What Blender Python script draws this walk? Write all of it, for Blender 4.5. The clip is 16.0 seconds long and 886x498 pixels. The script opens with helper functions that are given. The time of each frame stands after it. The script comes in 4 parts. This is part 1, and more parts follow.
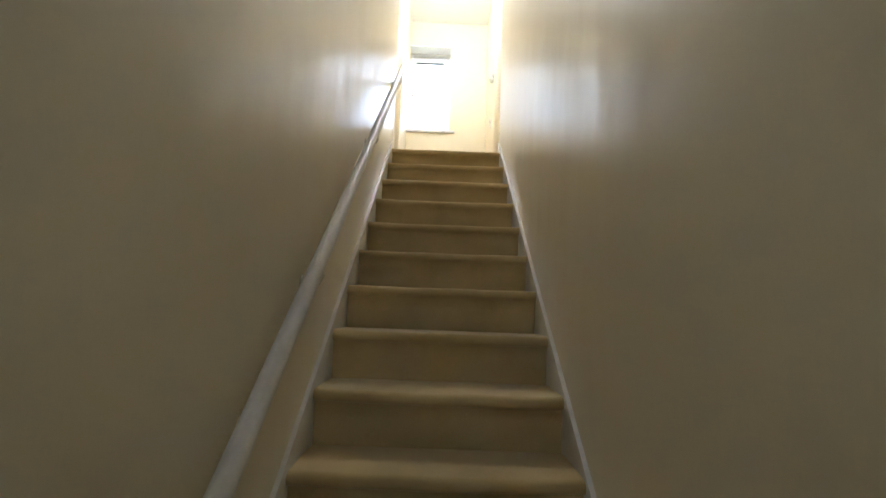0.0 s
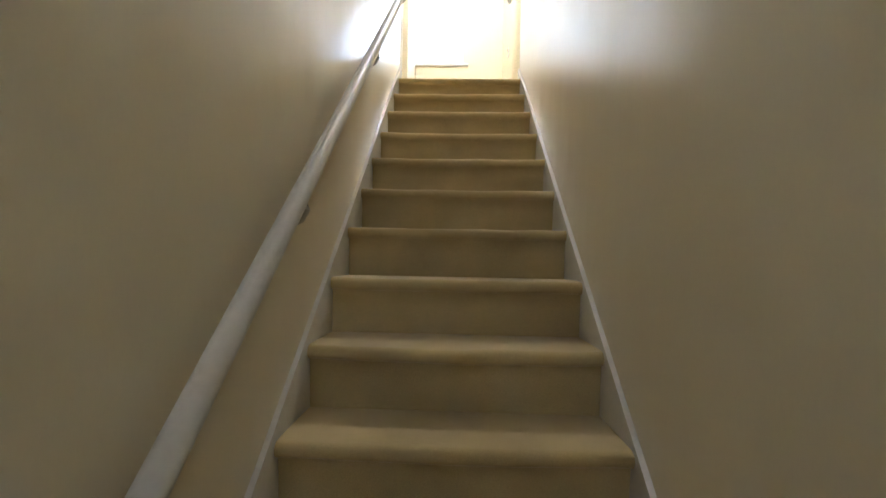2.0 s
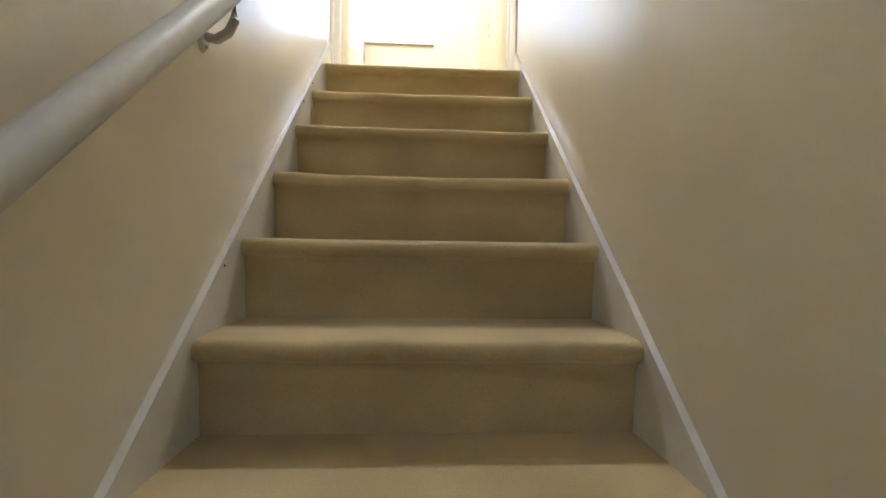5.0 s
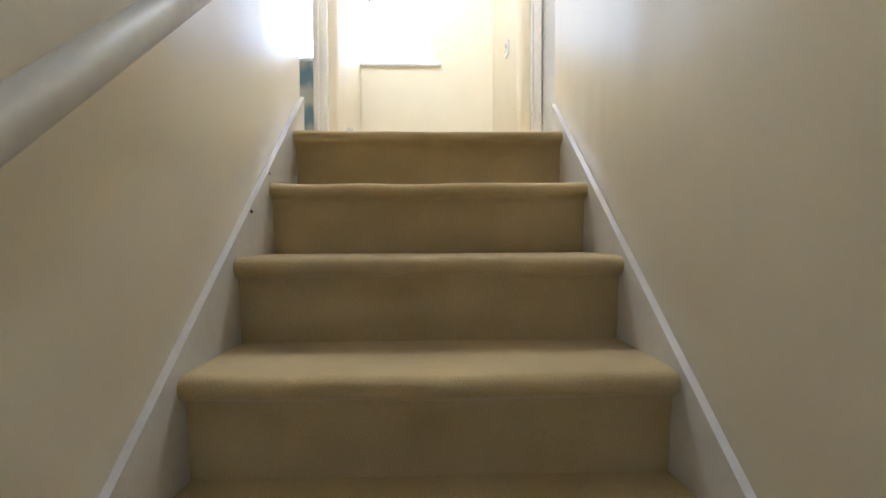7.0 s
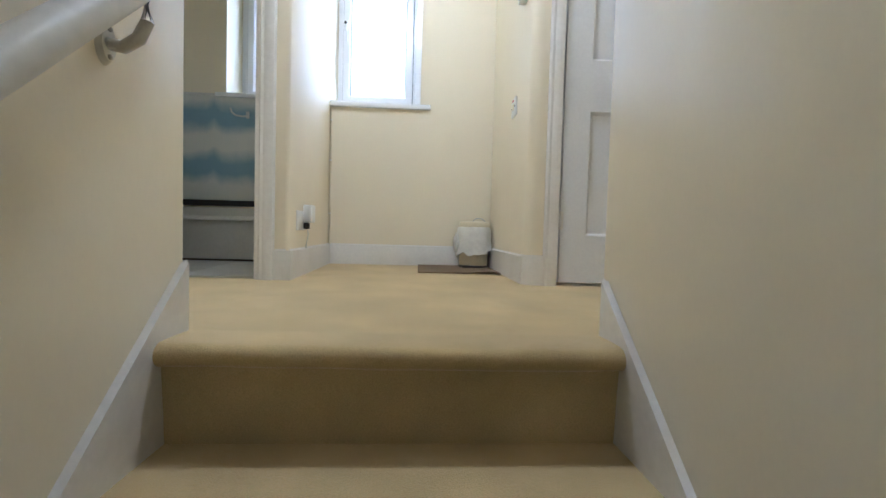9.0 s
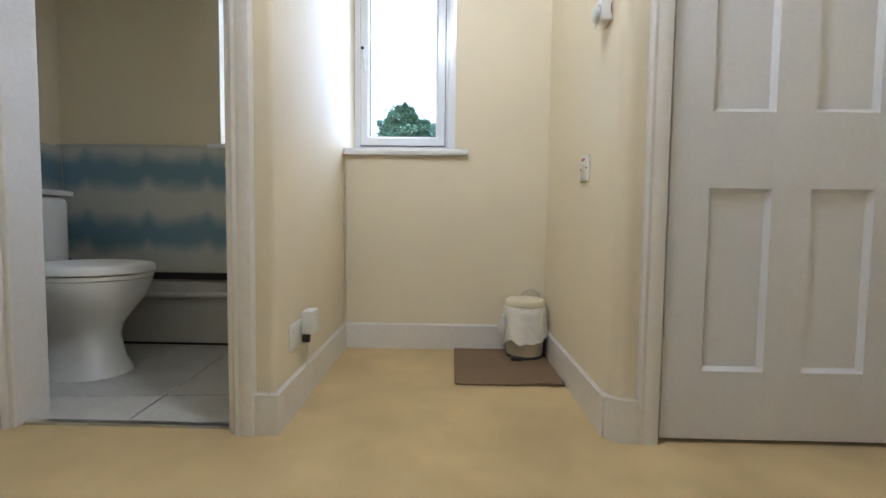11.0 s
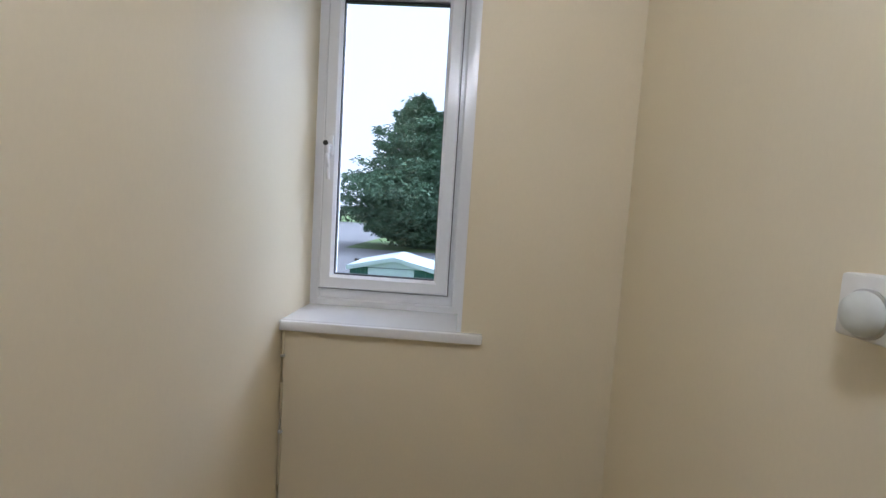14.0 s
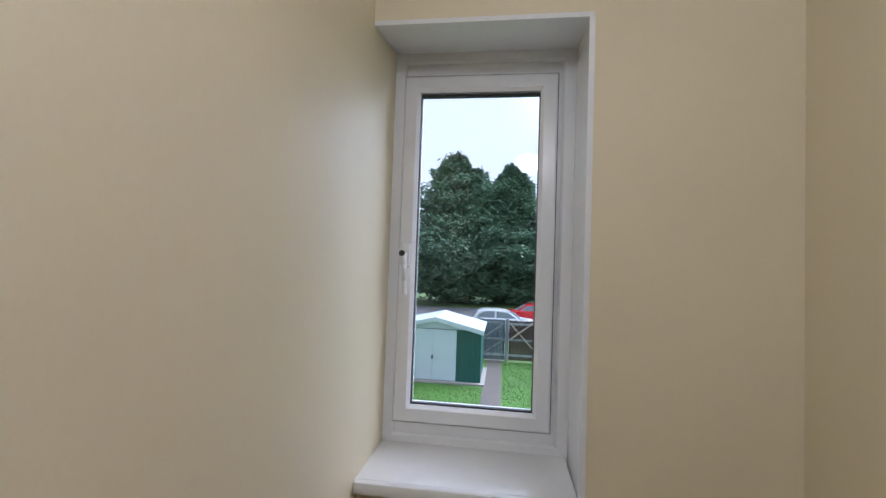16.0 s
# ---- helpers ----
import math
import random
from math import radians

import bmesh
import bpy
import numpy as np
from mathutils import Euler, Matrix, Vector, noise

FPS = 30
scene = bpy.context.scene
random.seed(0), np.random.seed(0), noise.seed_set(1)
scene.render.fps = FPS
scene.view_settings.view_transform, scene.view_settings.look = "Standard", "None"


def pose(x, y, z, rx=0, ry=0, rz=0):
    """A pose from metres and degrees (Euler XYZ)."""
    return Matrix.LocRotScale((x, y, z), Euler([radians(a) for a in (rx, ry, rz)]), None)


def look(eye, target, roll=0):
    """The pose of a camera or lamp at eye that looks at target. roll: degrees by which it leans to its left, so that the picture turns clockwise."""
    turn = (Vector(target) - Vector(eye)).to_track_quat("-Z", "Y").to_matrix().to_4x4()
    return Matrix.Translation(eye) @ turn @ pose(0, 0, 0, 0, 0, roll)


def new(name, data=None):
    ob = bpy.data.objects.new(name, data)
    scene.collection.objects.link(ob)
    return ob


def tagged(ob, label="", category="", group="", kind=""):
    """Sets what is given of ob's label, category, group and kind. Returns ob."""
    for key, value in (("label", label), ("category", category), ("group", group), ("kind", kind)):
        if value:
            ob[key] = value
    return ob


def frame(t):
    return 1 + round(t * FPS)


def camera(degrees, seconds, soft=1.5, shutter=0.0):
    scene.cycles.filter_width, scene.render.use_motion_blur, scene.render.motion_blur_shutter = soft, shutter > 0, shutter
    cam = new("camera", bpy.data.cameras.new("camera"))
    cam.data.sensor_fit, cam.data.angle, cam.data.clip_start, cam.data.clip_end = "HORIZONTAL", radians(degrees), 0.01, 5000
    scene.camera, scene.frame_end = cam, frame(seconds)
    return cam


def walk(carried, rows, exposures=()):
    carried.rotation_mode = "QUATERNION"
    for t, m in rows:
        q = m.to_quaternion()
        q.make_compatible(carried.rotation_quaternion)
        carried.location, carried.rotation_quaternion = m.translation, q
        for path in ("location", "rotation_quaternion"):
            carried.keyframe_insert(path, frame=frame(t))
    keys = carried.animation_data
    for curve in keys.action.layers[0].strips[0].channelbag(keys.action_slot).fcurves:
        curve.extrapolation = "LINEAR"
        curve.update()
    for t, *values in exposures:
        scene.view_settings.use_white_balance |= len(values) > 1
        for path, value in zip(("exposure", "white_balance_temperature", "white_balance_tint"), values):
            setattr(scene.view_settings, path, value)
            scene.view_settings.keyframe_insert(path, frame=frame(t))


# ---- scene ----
cam = camera(91.4, 16.0)
PATH = [
    (0, (0.421, -3.224, -1.241), (0.423, -1.244, -0.959), 2.1),
    (0.5, (0.431, -3.197, -1.228), (0.466, -1.213, -0.973), 0.6),
    (1, (0.435, -3.181, -1.229), (0.471, -1.197, -0.975), 0.8),
    (1.5, (0.451, -3.129, -1.249), (0.404, -1.134, -1.114), 1.0),
    (2, (0.433, -2.95, -1.268), (0.363, -0.952, -1.212), 1.1),
    (2.5, (0.397, -2.715, -1.26), (0.509, -0.718, -1.234), 1.4),
    (3, (0.421, -2.483, -1.227), (0.481, -0.484, -1.195), 1.7),
    (3.5, (0.426, -2.303, -1.123), (0.338, -0.305, -1.129), 1.1),
    (4, (0.386, -2.144, -0.957), (0.473, -0.146, -0.977), 0.3),
    (6.3, (0.466, -1.535, -0.513), (0.576, 0.461, -0.571), 1.1),
    (6.5, (0.468, -1.48, -0.443), (0.502, 0.517, -0.551), 1.4),
    (7, (0.418, -1.355, -0.342), (0.479, 0.643, -0.388), -0.3),
    (7.5, (0.425, -1.187, -0.205), (0.636, 0.799, -0.302), 2.0),
    (8, (0.46, -1.034, -0.047), (0.496, 0.959, -0.216), 1.5),
    (8.5, (0.422, -0.896, 0.087), (0.505, 1.097, -0.061), 0.3),
    (9, (0.449, -0.763, 0.209), (0.57, 1.232, 0.131), 1.6),
    (9.2, (0.468, -0.704, 0.264), (0.524, 1.294, 0.18), 2.0),
    (11.3, (0.428, -0.13, 0.713), (0.384, 1.866, 0.592), 0.7),
    (11.5, (0.391, -0.074, 0.792), (0.41, 1.921, 0.65), 0.5),
    (12, (0.385, 0.025, 0.896), (0.459, 2.023, 0.831), 3.7),
    (12.5, (0.415, 0.169, 1.004), (0.36, 2.167, 0.924), 4.2),
    (13, (0.408, 0.317, 1.115), (0.359, 2.313, 0.994), 2.0),
    (13.5, (0.403, 0.443, 1.235), (0.504, 2.433, 1.066), 1.8),
    (14, (0.44, 0.648, 1.319), (0.345, 2.639, 1.158), 3.6),
    (14.5, (0.379, 0.732, 1.438), (0.225, 2.719, 1.27), 3.2),
    (15, (0.274, 0.834, 1.49), (0.12, 2.823, 1.339), 1.0),
    (15.3, (0.25, 0.858, 1.498), (0.08, 2.85, 1.457), 2.0),
    (15.5, (0.255, 0.866, 1.508), (0.081, 2.858, 1.531), 1.9),
    (16, (0.249, 0.864, 1.501), (-0.028, 2.844, 1.574), 2.0),
]
walk(cam, [(t, look(eye, target, roll)) for t, eye, target, roll in PATH],
     exposures=[(0, 1.88, 5500, 11), (2, 2.27, 5500, 11), (3, 2.45, 5600, 11), (4.2, 2.42, 5400, 12), (6.3, 2.15, 4980, 13), (7.5, 1.77, 4880, 13),
                (9, 1.13, 4680, 12), (11.5, 0.65, 5150, 14), (12.5, 0.33, 5200, 15), (13.5, -0.06, 5250, 16), (16, -0.46, 5450, 17)])

# ---- light ----
SUN_FROM = Vector((0.60, 0.42, 0.68)).normalized()
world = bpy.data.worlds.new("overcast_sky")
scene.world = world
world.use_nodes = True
wt = world.node_tree
sky = wt.nodes.new("ShaderNodeTexSky")
sky.sky_type = "NISHITA"
sky.sun_disc = False
sky.sun_elevation = math.asin(SUN_FROM.z)
sky.sun_rotation = math.atan2(SUN_FROM.x, SUN_FROM.y)
sky.dust_density = 4.0
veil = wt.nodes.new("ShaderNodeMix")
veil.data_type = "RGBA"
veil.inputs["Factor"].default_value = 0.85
# overcast sky; added out-of-view bright zone towards SUN_FROM lights the left alcove wall
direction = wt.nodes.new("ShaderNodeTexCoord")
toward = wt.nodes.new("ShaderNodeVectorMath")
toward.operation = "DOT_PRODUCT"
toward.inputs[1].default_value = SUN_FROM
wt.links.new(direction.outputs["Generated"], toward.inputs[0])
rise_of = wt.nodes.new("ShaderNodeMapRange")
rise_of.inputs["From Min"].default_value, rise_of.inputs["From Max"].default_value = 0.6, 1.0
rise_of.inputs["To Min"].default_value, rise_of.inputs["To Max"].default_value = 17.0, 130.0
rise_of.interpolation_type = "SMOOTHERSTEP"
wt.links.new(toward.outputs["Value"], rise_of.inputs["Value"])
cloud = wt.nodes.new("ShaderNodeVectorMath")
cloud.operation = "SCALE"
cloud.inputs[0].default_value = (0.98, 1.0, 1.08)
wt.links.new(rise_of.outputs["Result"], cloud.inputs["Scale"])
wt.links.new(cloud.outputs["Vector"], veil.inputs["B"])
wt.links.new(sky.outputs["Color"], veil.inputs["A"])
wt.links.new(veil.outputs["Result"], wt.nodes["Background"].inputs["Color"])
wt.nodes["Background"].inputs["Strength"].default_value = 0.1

sun_data = bpy.data.lights.new("sun", "SUN")
sun_data.energy, sun_data.angle, sun_data.color = 1.0, radians(30), (1.0, 0.97, 0.93)
sun = new("sun", sun_data)
sun.matrix_world = look(tuple(SUN_FROM * 60), (0, 0, 0))
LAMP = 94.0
# fill lamp added at the stair foot; its fanlight is unseen and made up
hall_data = bpy.data.lights.new("hall_fill_light", "AREA")
hall_data.shape, hall_data.size, hall_data.size_y = "RECTANGLE", 0.6, 0.4
hall_data.energy, hall_data.color = 0.22, (0.95, 0.98, 1.0)
hall_fill = new("hall_fill_light", hall_data)
hall_fill.matrix_world = look((0.44, -4.31, -0.15), (0.44, 0.0, -0.15))


# ---- materials ----
def material(name, color, rough=0.6, metal=0.0, var=0.12, scale=3.0, grain=80.0, bump=0.15, bump_dist=0.002,
             spec=0.5, coat=0.0, stretch=(1, 1, 1), dirt=None, dirt_amount=0.0, random=0.0, big_bump=0.0, big_scale=2.0):
    m = bpy.data.materials.new(name)
    m.use_nodes = True
    t = m.node_tree
    n, l = t.nodes, t.links
    p = n["Principled BSDF"]
    p.inputs["Roughness"].default_value = rough
    p.inputs["Metallic"].default_value = metal
    p.inputs["Specular IOR Level"].default_value = spec
    p.inputs["Coat Weight"].default_value = coat
    co = n.new("ShaderNodeTexCoord")
    mp = n.new("ShaderNodeMapping")
    mp.inputs["Scale"].default_value = stretch
    l.new(co.outputs["Object"], mp.inputs["Vector"])
    big = n.new("ShaderNodeTexNoise")
    big.inputs["Scale"].default_value = scale
    big.inputs["Detail"].default_value = 4
    l.new(mp.outputs["Vector"], big.inputs["Vector"])
    fine = n.new("ShaderNodeTexNoise")
    fine.inputs["Scale"].default_value = grain
    fine.inputs["Detail"].default_value = 3
    l.new(mp.outputs["Vector"], fine.inputs["Vector"])
    ramp = n.new("ShaderNodeMapRange")
    ramp.inputs["From Min"].default_value, ramp.inputs["From Max"].default_value = 0.3, 0.7
    ramp.inputs["To Min"].default_value, ramp.inputs["To Max"].default_value = 1 - var, 1 + var * 0.6
    l.new(big.outputs["Fac"], ramp.inputs["Value"])
    ramp2 = n.new("ShaderNodeMapRange")
    ramp2.inputs["From Min"].default_value, ramp2.inputs["From Max"].default_value = 0.3, 0.7
    ramp2.inputs["To Min"].default_value, ramp2.inputs["To Max"].default_value = 1 - var * 0.6, 1 + var * 0.6
    l.new(fine.outputs["Fac"], ramp2.inputs["Value"])
    mul = n.new("ShaderNodeMath")
    mul.operation = "MULTIPLY"
    l.new(ramp.outputs["Result"], mul.inputs[0])
    l.new(ramp2.outputs["Result"], mul.inputs[1])
    last = mul.outputs[0]
    if random:
        info = n.new("ShaderNodeObjectInfo")
        rr = n.new("ShaderNodeMapRange")
        rr.inputs["To Min"].default_value, rr.inputs["To Max"].default_value = 1 - random, 1 + random
        l.new(info.outputs["Random"], rr.inputs["Value"])
        mul2 = n.new("ShaderNodeMath")
        mul2.operation = "MULTIPLY"
        l.new(last, mul2.inputs[0])
        l.new(rr.outputs["Result"], mul2.inputs[1])
        last = mul2.outputs[0]
    vm = n.new("ShaderNodeVectorMath")
    vm.operation = "SCALE"
    vm.inputs[0].default_value = color
    l.new(last, vm.inputs["Scale"])
    out = vm.outputs["Vector"]
    if dirt:
        dn = n.new("ShaderNodeTexNoise")
        dn.inputs["Scale"].default_value = scale * 2.3
        dn.inputs["Detail"].default_value = 6
        l.new(co.outputs["Object"], dn.inputs["Vector"])
        dr = n.new("ShaderNodeMapRange")
        dr.inputs["From Min"].default_value, dr.inputs["From Max"].default_value = 0.52, 0.75
        dr.inputs["To Max"].default_value = dirt_amount
        l.new(dn.outputs["Fac"], dr.inputs["Value"])
        mx = n.new("ShaderNodeMix")
        mx.data_type = "RGBA"
        mx.inputs["B"].default_value = (*dirt, 1)
        l.new(dr.outputs["Result"], mx.inputs["Factor"])
        l.new(out, mx.inputs["A"])
        out = mx.outputs["Result"]
    l.new(out, p.inputs["Base Color"])
    b = n.new("ShaderNodeBump")
    b.inputs["Strength"].default_value = bump
    b.inputs["Distance"].default_value = bump_dist
    l.new(fine.outputs["Fac"], b.inputs["Height"])
    if big_bump:
        bn = n.new("ShaderNodeTexNoise")
        bn.inputs["Scale"].default_value = big_scale
        bn.inputs["Detail"].default_value = 2.5
        l.new(mp.outputs["Vector"], bn.inputs["Vector"])
        b2 = n.new("ShaderNodeBump")
        b2.inputs["Strength"].default_value = 1.0
        b2.inputs["Distance"].default_value = big_bump
        l.new(bn.outputs["Fac"], b2.inputs["Height"])
        l.new(b2.outputs["Normal"], b.inputs["Normal"])
    l.new(b.outputs["Normal"], p.inputs["Normal"])
    return m


def glass_material():
    m = bpy.data.materials.new("window_glass")
    m.use_nodes = True
    n, l = m.node_tree.nodes, m.node_tree.links
    tr = n.new("ShaderNodeBsdfTransparent")
    tr.inputs["Color"].default_value = (0.95, 0.97, 0.96, 1)
    gl = n.new("ShaderNodeBsdfGlossy")
    gl.inputs["Roughness"].default_value = 0.01
    fr = n.new("ShaderNodeFresnel")
    fr.inputs["IOR"].default_value = 1.32
    mx = n.new("ShaderNodeMixShader")
    l.new(fr.outputs["Fac"], mx.inputs["Fac"])
    l.new(tr.outputs["BSDF"], mx.inputs[1])
    l.new(gl.outputs["BSDF"], mx.inputs[2])
    l.new(mx.outputs["Shader"], n["Material Output"].inputs["Surface"])
    return m


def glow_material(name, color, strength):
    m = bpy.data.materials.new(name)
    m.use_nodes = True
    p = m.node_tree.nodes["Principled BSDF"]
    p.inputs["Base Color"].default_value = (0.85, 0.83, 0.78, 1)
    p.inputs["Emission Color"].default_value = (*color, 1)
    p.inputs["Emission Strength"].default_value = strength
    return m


M_WALL = material("cream_wall_paint", (0.785, 0.70, 0.515), rough=0.52, var=0.015, scale=1.2, grain=160, bump=0.015, spec=0.3,
                  stretch=(1, 1, 0.45), dirt=(0.65, 0.56, 0.41), dirt_amount=0.18, big_bump=0.006, big_scale=4.0)
M_WALL_SATIN = material("cream_satin_wall_paint", (0.785, 0.70, 0.515), rough=0.31, var=0.015, scale=1.2, grain=160, bump=0.015, spec=0.32,
                  stretch=(1, 1, 0.45), dirt=(0.65, 0.56, 0.41), dirt_amount=0.18, big_bump=0.019, big_scale=2.8)
M_CEIL = material("white_ceiling_paint", (0.80, 0.80, 0.78), rough=0.8, var=0.03, bump=0.05)
M_TRIM = material("white_gloss_trim", (0.78, 0.75, 0.70), rough=0.28, var=0.05, scale=2, grain=60, bump=0.08, coat=0.2,
                  dirt=(0.55, 0.49, 0.40), dirt_amount=0.25)
M_RAIL = material("off_white_rail_paint", (0.68, 0.65, 0.59), rough=0.42, var=0.06, scale=3, grain=50, bump=0.1, dirt=(0.5, 0.45, 0.38), dirt_amount=0.3)
M_DOOR = material("white_gloss_door", (0.745, 0.745, 0.765), rough=0.3, var=0.04, scale=2, grain=90, bump=0.08,
                  dirt=(0.62, 0.58, 0.52), dirt_amount=0.15)
M_CARPET = material("beige_carpet", (0.59, 0.45, 0.22), rough=0.97, var=0.2, scale=3.5, grain=420, bump=0.45, bump_dist=0.004, spec=0.1,
                    dirt=(0.44, 0.315, 0.145), dirt_amount=0.22)
M_CARPET.node_tree.nodes["Principled BSDF"].inputs["Sheen Weight"].default_value = 0.6
M_CARPET.node_tree.nodes["Principled BSDF"].inputs["Sheen Roughness"].default_value = 0.4
M_CARPET.node_tree.nodes["Principled BSDF"].inputs["Sheen Tint"].default_value = (1.0, 0.9, 0.74, 1)
M_UPVC = material("white_upvc", (0.86, 0.87, 0.89), rough=0.22, var=0.02, bump=0.03)
M_SILL = material("white_gloss_sill_paint", (0.84, 0.84, 0.84), rough=0.12, var=0.02, scale=2, grain=40, bump=0.03, coat=0.4)
M_SEAL = material("black_rubber_seal", (0.02, 0.02, 0.022), rough=0.6)
M_GLASS = glass_material()
M_PLASTIC = material("white_plastic", (0.80, 0.79, 0.74), rough=0.35, var=0.03, bump=0.02)
M_CREAM_PLASTIC = material("cream_plastic", (0.76, 0.68, 0.47), rough=0.35, var=0.05, bump=0.03)
M_DIAL = material("grey_dial_plastic", (0.62, 0.64, 0.60), rough=0.4, var=0.03)
M_RED = material("red_neon", (0.5, 0.05, 0.03), rough=0.3)
M_BLACK = material("black_plastic", (0.02, 0.018, 0.016), rough=0.45)
M_BAG = material("thin_white_bin_liner", (0.80, 0.77, 0.68), rough=0.4, var=0.08, grain=40, bump=0.5, bump_dist=0.006)
M_MAT = material("brown_rubber_mat", (0.19, 0.125, 0.062), rough=0.85, var=0.15, grain=200, bump=0.4)
M_STEEL = material("brushed_steel", (0.55, 0.53, 0.50), rough=0.3, metal=1.0, var=0.05)
M_BRACKET = material("painted_bracket", (0.60, 0.57, 0.50), rough=0.3, var=0.1, dirt=(0.4, 0.35, 0.28), dirt_amount=0.4)
M_PORCELAIN = material("white_porcelain", (0.80, 0.80, 0.78), rough=0.12, var=0.02, bump=0.0, coat=0.3)
M_VINYL = material("grey_vinyl_tile", (0.60, 0.585, 0.55), rough=0.45, var=0.1, scale=5, grain=60, random=0.06)
M_JOINT = material("dark_joint", (0.12, 0.11, 0.10), rough=0.8)
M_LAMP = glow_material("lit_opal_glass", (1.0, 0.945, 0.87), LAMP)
M_BOARD = material("grey_painted_board", (0.60, 0.58, 0.53), rough=0.5, var=0.06)


def dado_material():
    m = material("blue_banded_panel", (1, 1, 1), rough=0.35, var=0.06, scale=4, grain=50, bump=0.05)
    n, l = m.node_tree.nodes, m.node_tree.links
    co = n.new("ShaderNodeTexCoord")
    sep = n.new("ShaderNodeSeparateXYZ")
    no = n.new("ShaderNodeTexNoise")
    no.inputs["Scale"].default_value = 5.5
    no.inputs["Detail"].default_value = 5
    l.new(co.outputs["Object"], sep.inputs[0])
    l.new(co.outputs["Object"], no.inputs["Vector"])
    a = n.new("ShaderNodeMath")
    a.operation = "MULTIPLY_ADD"
    a.inputs[1].default_value = 0.11
    l.new(no.outputs["Fac"], a.inputs[0])
    l.new(sep.outputs["Z"], a.inputs[2])
    # a tree-shaped rise of the band on every printed tile
    last = sep.outputs["X"]
    for op, val in (("MULTIPLY_ADD", 1 / 0.30), ("FRACT", 0), ("SUBTRACT", 0.5), ("ABSOLUTE", 0), ("MULTIPLY_ADD", -7.0), ("MAXIMUM", 0.0)):
        q = n.new("ShaderNodeMath")
        q.operation = op
        q.inputs[1].default_value = val
        q.inputs[2].default_value = 20.36 if val > 1 else 1.0
        l.new(last, q.inputs[0])
        last = q.outputs[0]
    up = n.new("ShaderNodeMath")
    up.operation = "MULTIPLY_ADD"
    up.inputs[1].default_value = -0.03
    l.new(last, up.inputs[0])
    l.new(a.outputs[0], up.inputs[2])
    s = n.new("ShaderNodeMath")
    s.operation = "MULTIPLY_ADD"
    s.inputs[1].default_value = 2 * math.pi / 0.30
    s.inputs[2].default_value = -3.5
    l.new(up.outputs[0], s.inputs[0])
    w = n.new("ShaderNodeMath")
    w.operation = "SINE"
    l.new(s.outputs[0], w.inputs[0])
    r = n.new("ShaderNodeMapRange")
    r.inputs["From Min"].default_value, r.inputs["From Max"].default_value = -0.5, 0.8
    l.new(w.outputs[0], r.inputs["Value"])
    mx = n.new("ShaderNodeMix")
    mx.data_type = "RGBA"
    mx.inputs["A"].default_value = (0.58, 0.58, 0.52, 1)
    mx.inputs["B"].default_value = (0.19, 0.30, 0.38, 1)
    l.new(r.outputs["Result"], mx.inputs["Factor"])
    l.new(mx.outputs["Result"], n["Principled BSDF"].inputs["Base Color"])
    return m


M_DADO = dado_material()
M_GRASS = material("lawn_grass", (0.06, 0.15, 0.016), rough=0.9, var=0.3, scale=0.8, grain=20, bump=0.5, bump_dist=0.03)
M_BLADE = material("grass_blade", (0.10, 0.235, 0.03), rough=0.8, var=0.3, scale=1.5, grain=20)
M_VERGE = material("rough_verge_grass", (0.08, 0.14, 0.03), rough=0.95, var=0.35, scale=0.3, grain=8, bump=0.5, bump_dist=0.05)
M_ASPHALT = material("worn_asphalt", (0.12, 0.12, 0.125), rough=0.6, var=0.2, scale=0.2, grain=30, bump=0.3)
M_CONCRETE = material("concrete", (0.30, 0.285, 0.26), rough=0.85, var=0.15, scale=1.5, grain=40, bump=0.3)
M_PATH = material("brown_path_paving", (0.11, 0.092, 0.078), rough=0.85, var=0.2, scale=2, grain=40, bump=0.3)
M_SHED_WHITE = material("white_painted_steel", (0.50, 0.58, 0.63), rough=0.4, var=0.06, scale=2, grain=15, bump=0.05)
M_SHED_GREEN = material("green_painted_steel", (0.014, 0.085, 0.075), rough=0.4, var=0.08, scale=2, grain=15, bump=0.05)
M_WOOD_GREY = material("weathered_grey_wood", (0.25, 0.28, 0.30), rough=0.8, var=0.3, scale=3, grain=30, stretch=(4, 4, 0.4), random=0.15, bump=0.4)
M_WOOD_BROWN = material("dark_brown_fence_wood", (0.07, 0.045, 0.035), rough=0.8, var=0.3, scale=3, grain=30, stretch=(4, 4, 0.4), random=0.15, bump=0.4)
M_WOOD_DARK = material("dark_blue_grey_wood", (0.11, 0.14, 0.17), rough=0.8, var=0.3, scale=3, grain=30, stretch=(4, 4, 0.4), random=0.2, bump=0.4)
M_ROPE = material("pale_timber_brace", (0.42, 0.37, 0.30), rough=0.8)
M_CAR_WHITE = material("white_car_paint", (0.72, 0.75, 0.78), rough=0.2, var=0.02, coat=0.6)
M_CAR_RED = material("red_car_paint", (0.62, 0.015, 0.02), rough=0.2, var=0.02, coat=0.6)
# light grey-blue colour stands in for sky reflected in the glass
M_CAR_GLASS = material("sky_toned_car_glass", (0.25, 0.29, 0.32), rough=0.05, var=0.0)
M_TYRE = material("tyre_rubber", (0.02, 0.02, 0.02), rough=0.8)
M_BARK = material("conifer_bark", (0.03, 0.024, 0.018), rough=0.9, var=0.3, grain=15, bump=0.6, bump_dist=0.02)
M_LEAF = material("dark_conifer_foliage", (0.115, 0.20, 0.12), rough=0.75, var=0.45, scale=0.5, grain=3.0, bump=0.0)
M_HEDGE = material("distant_hedge_foliage", (0.06, 0.09, 0.06), rough=0.9, var=0.3, scale=0.3, grain=2)
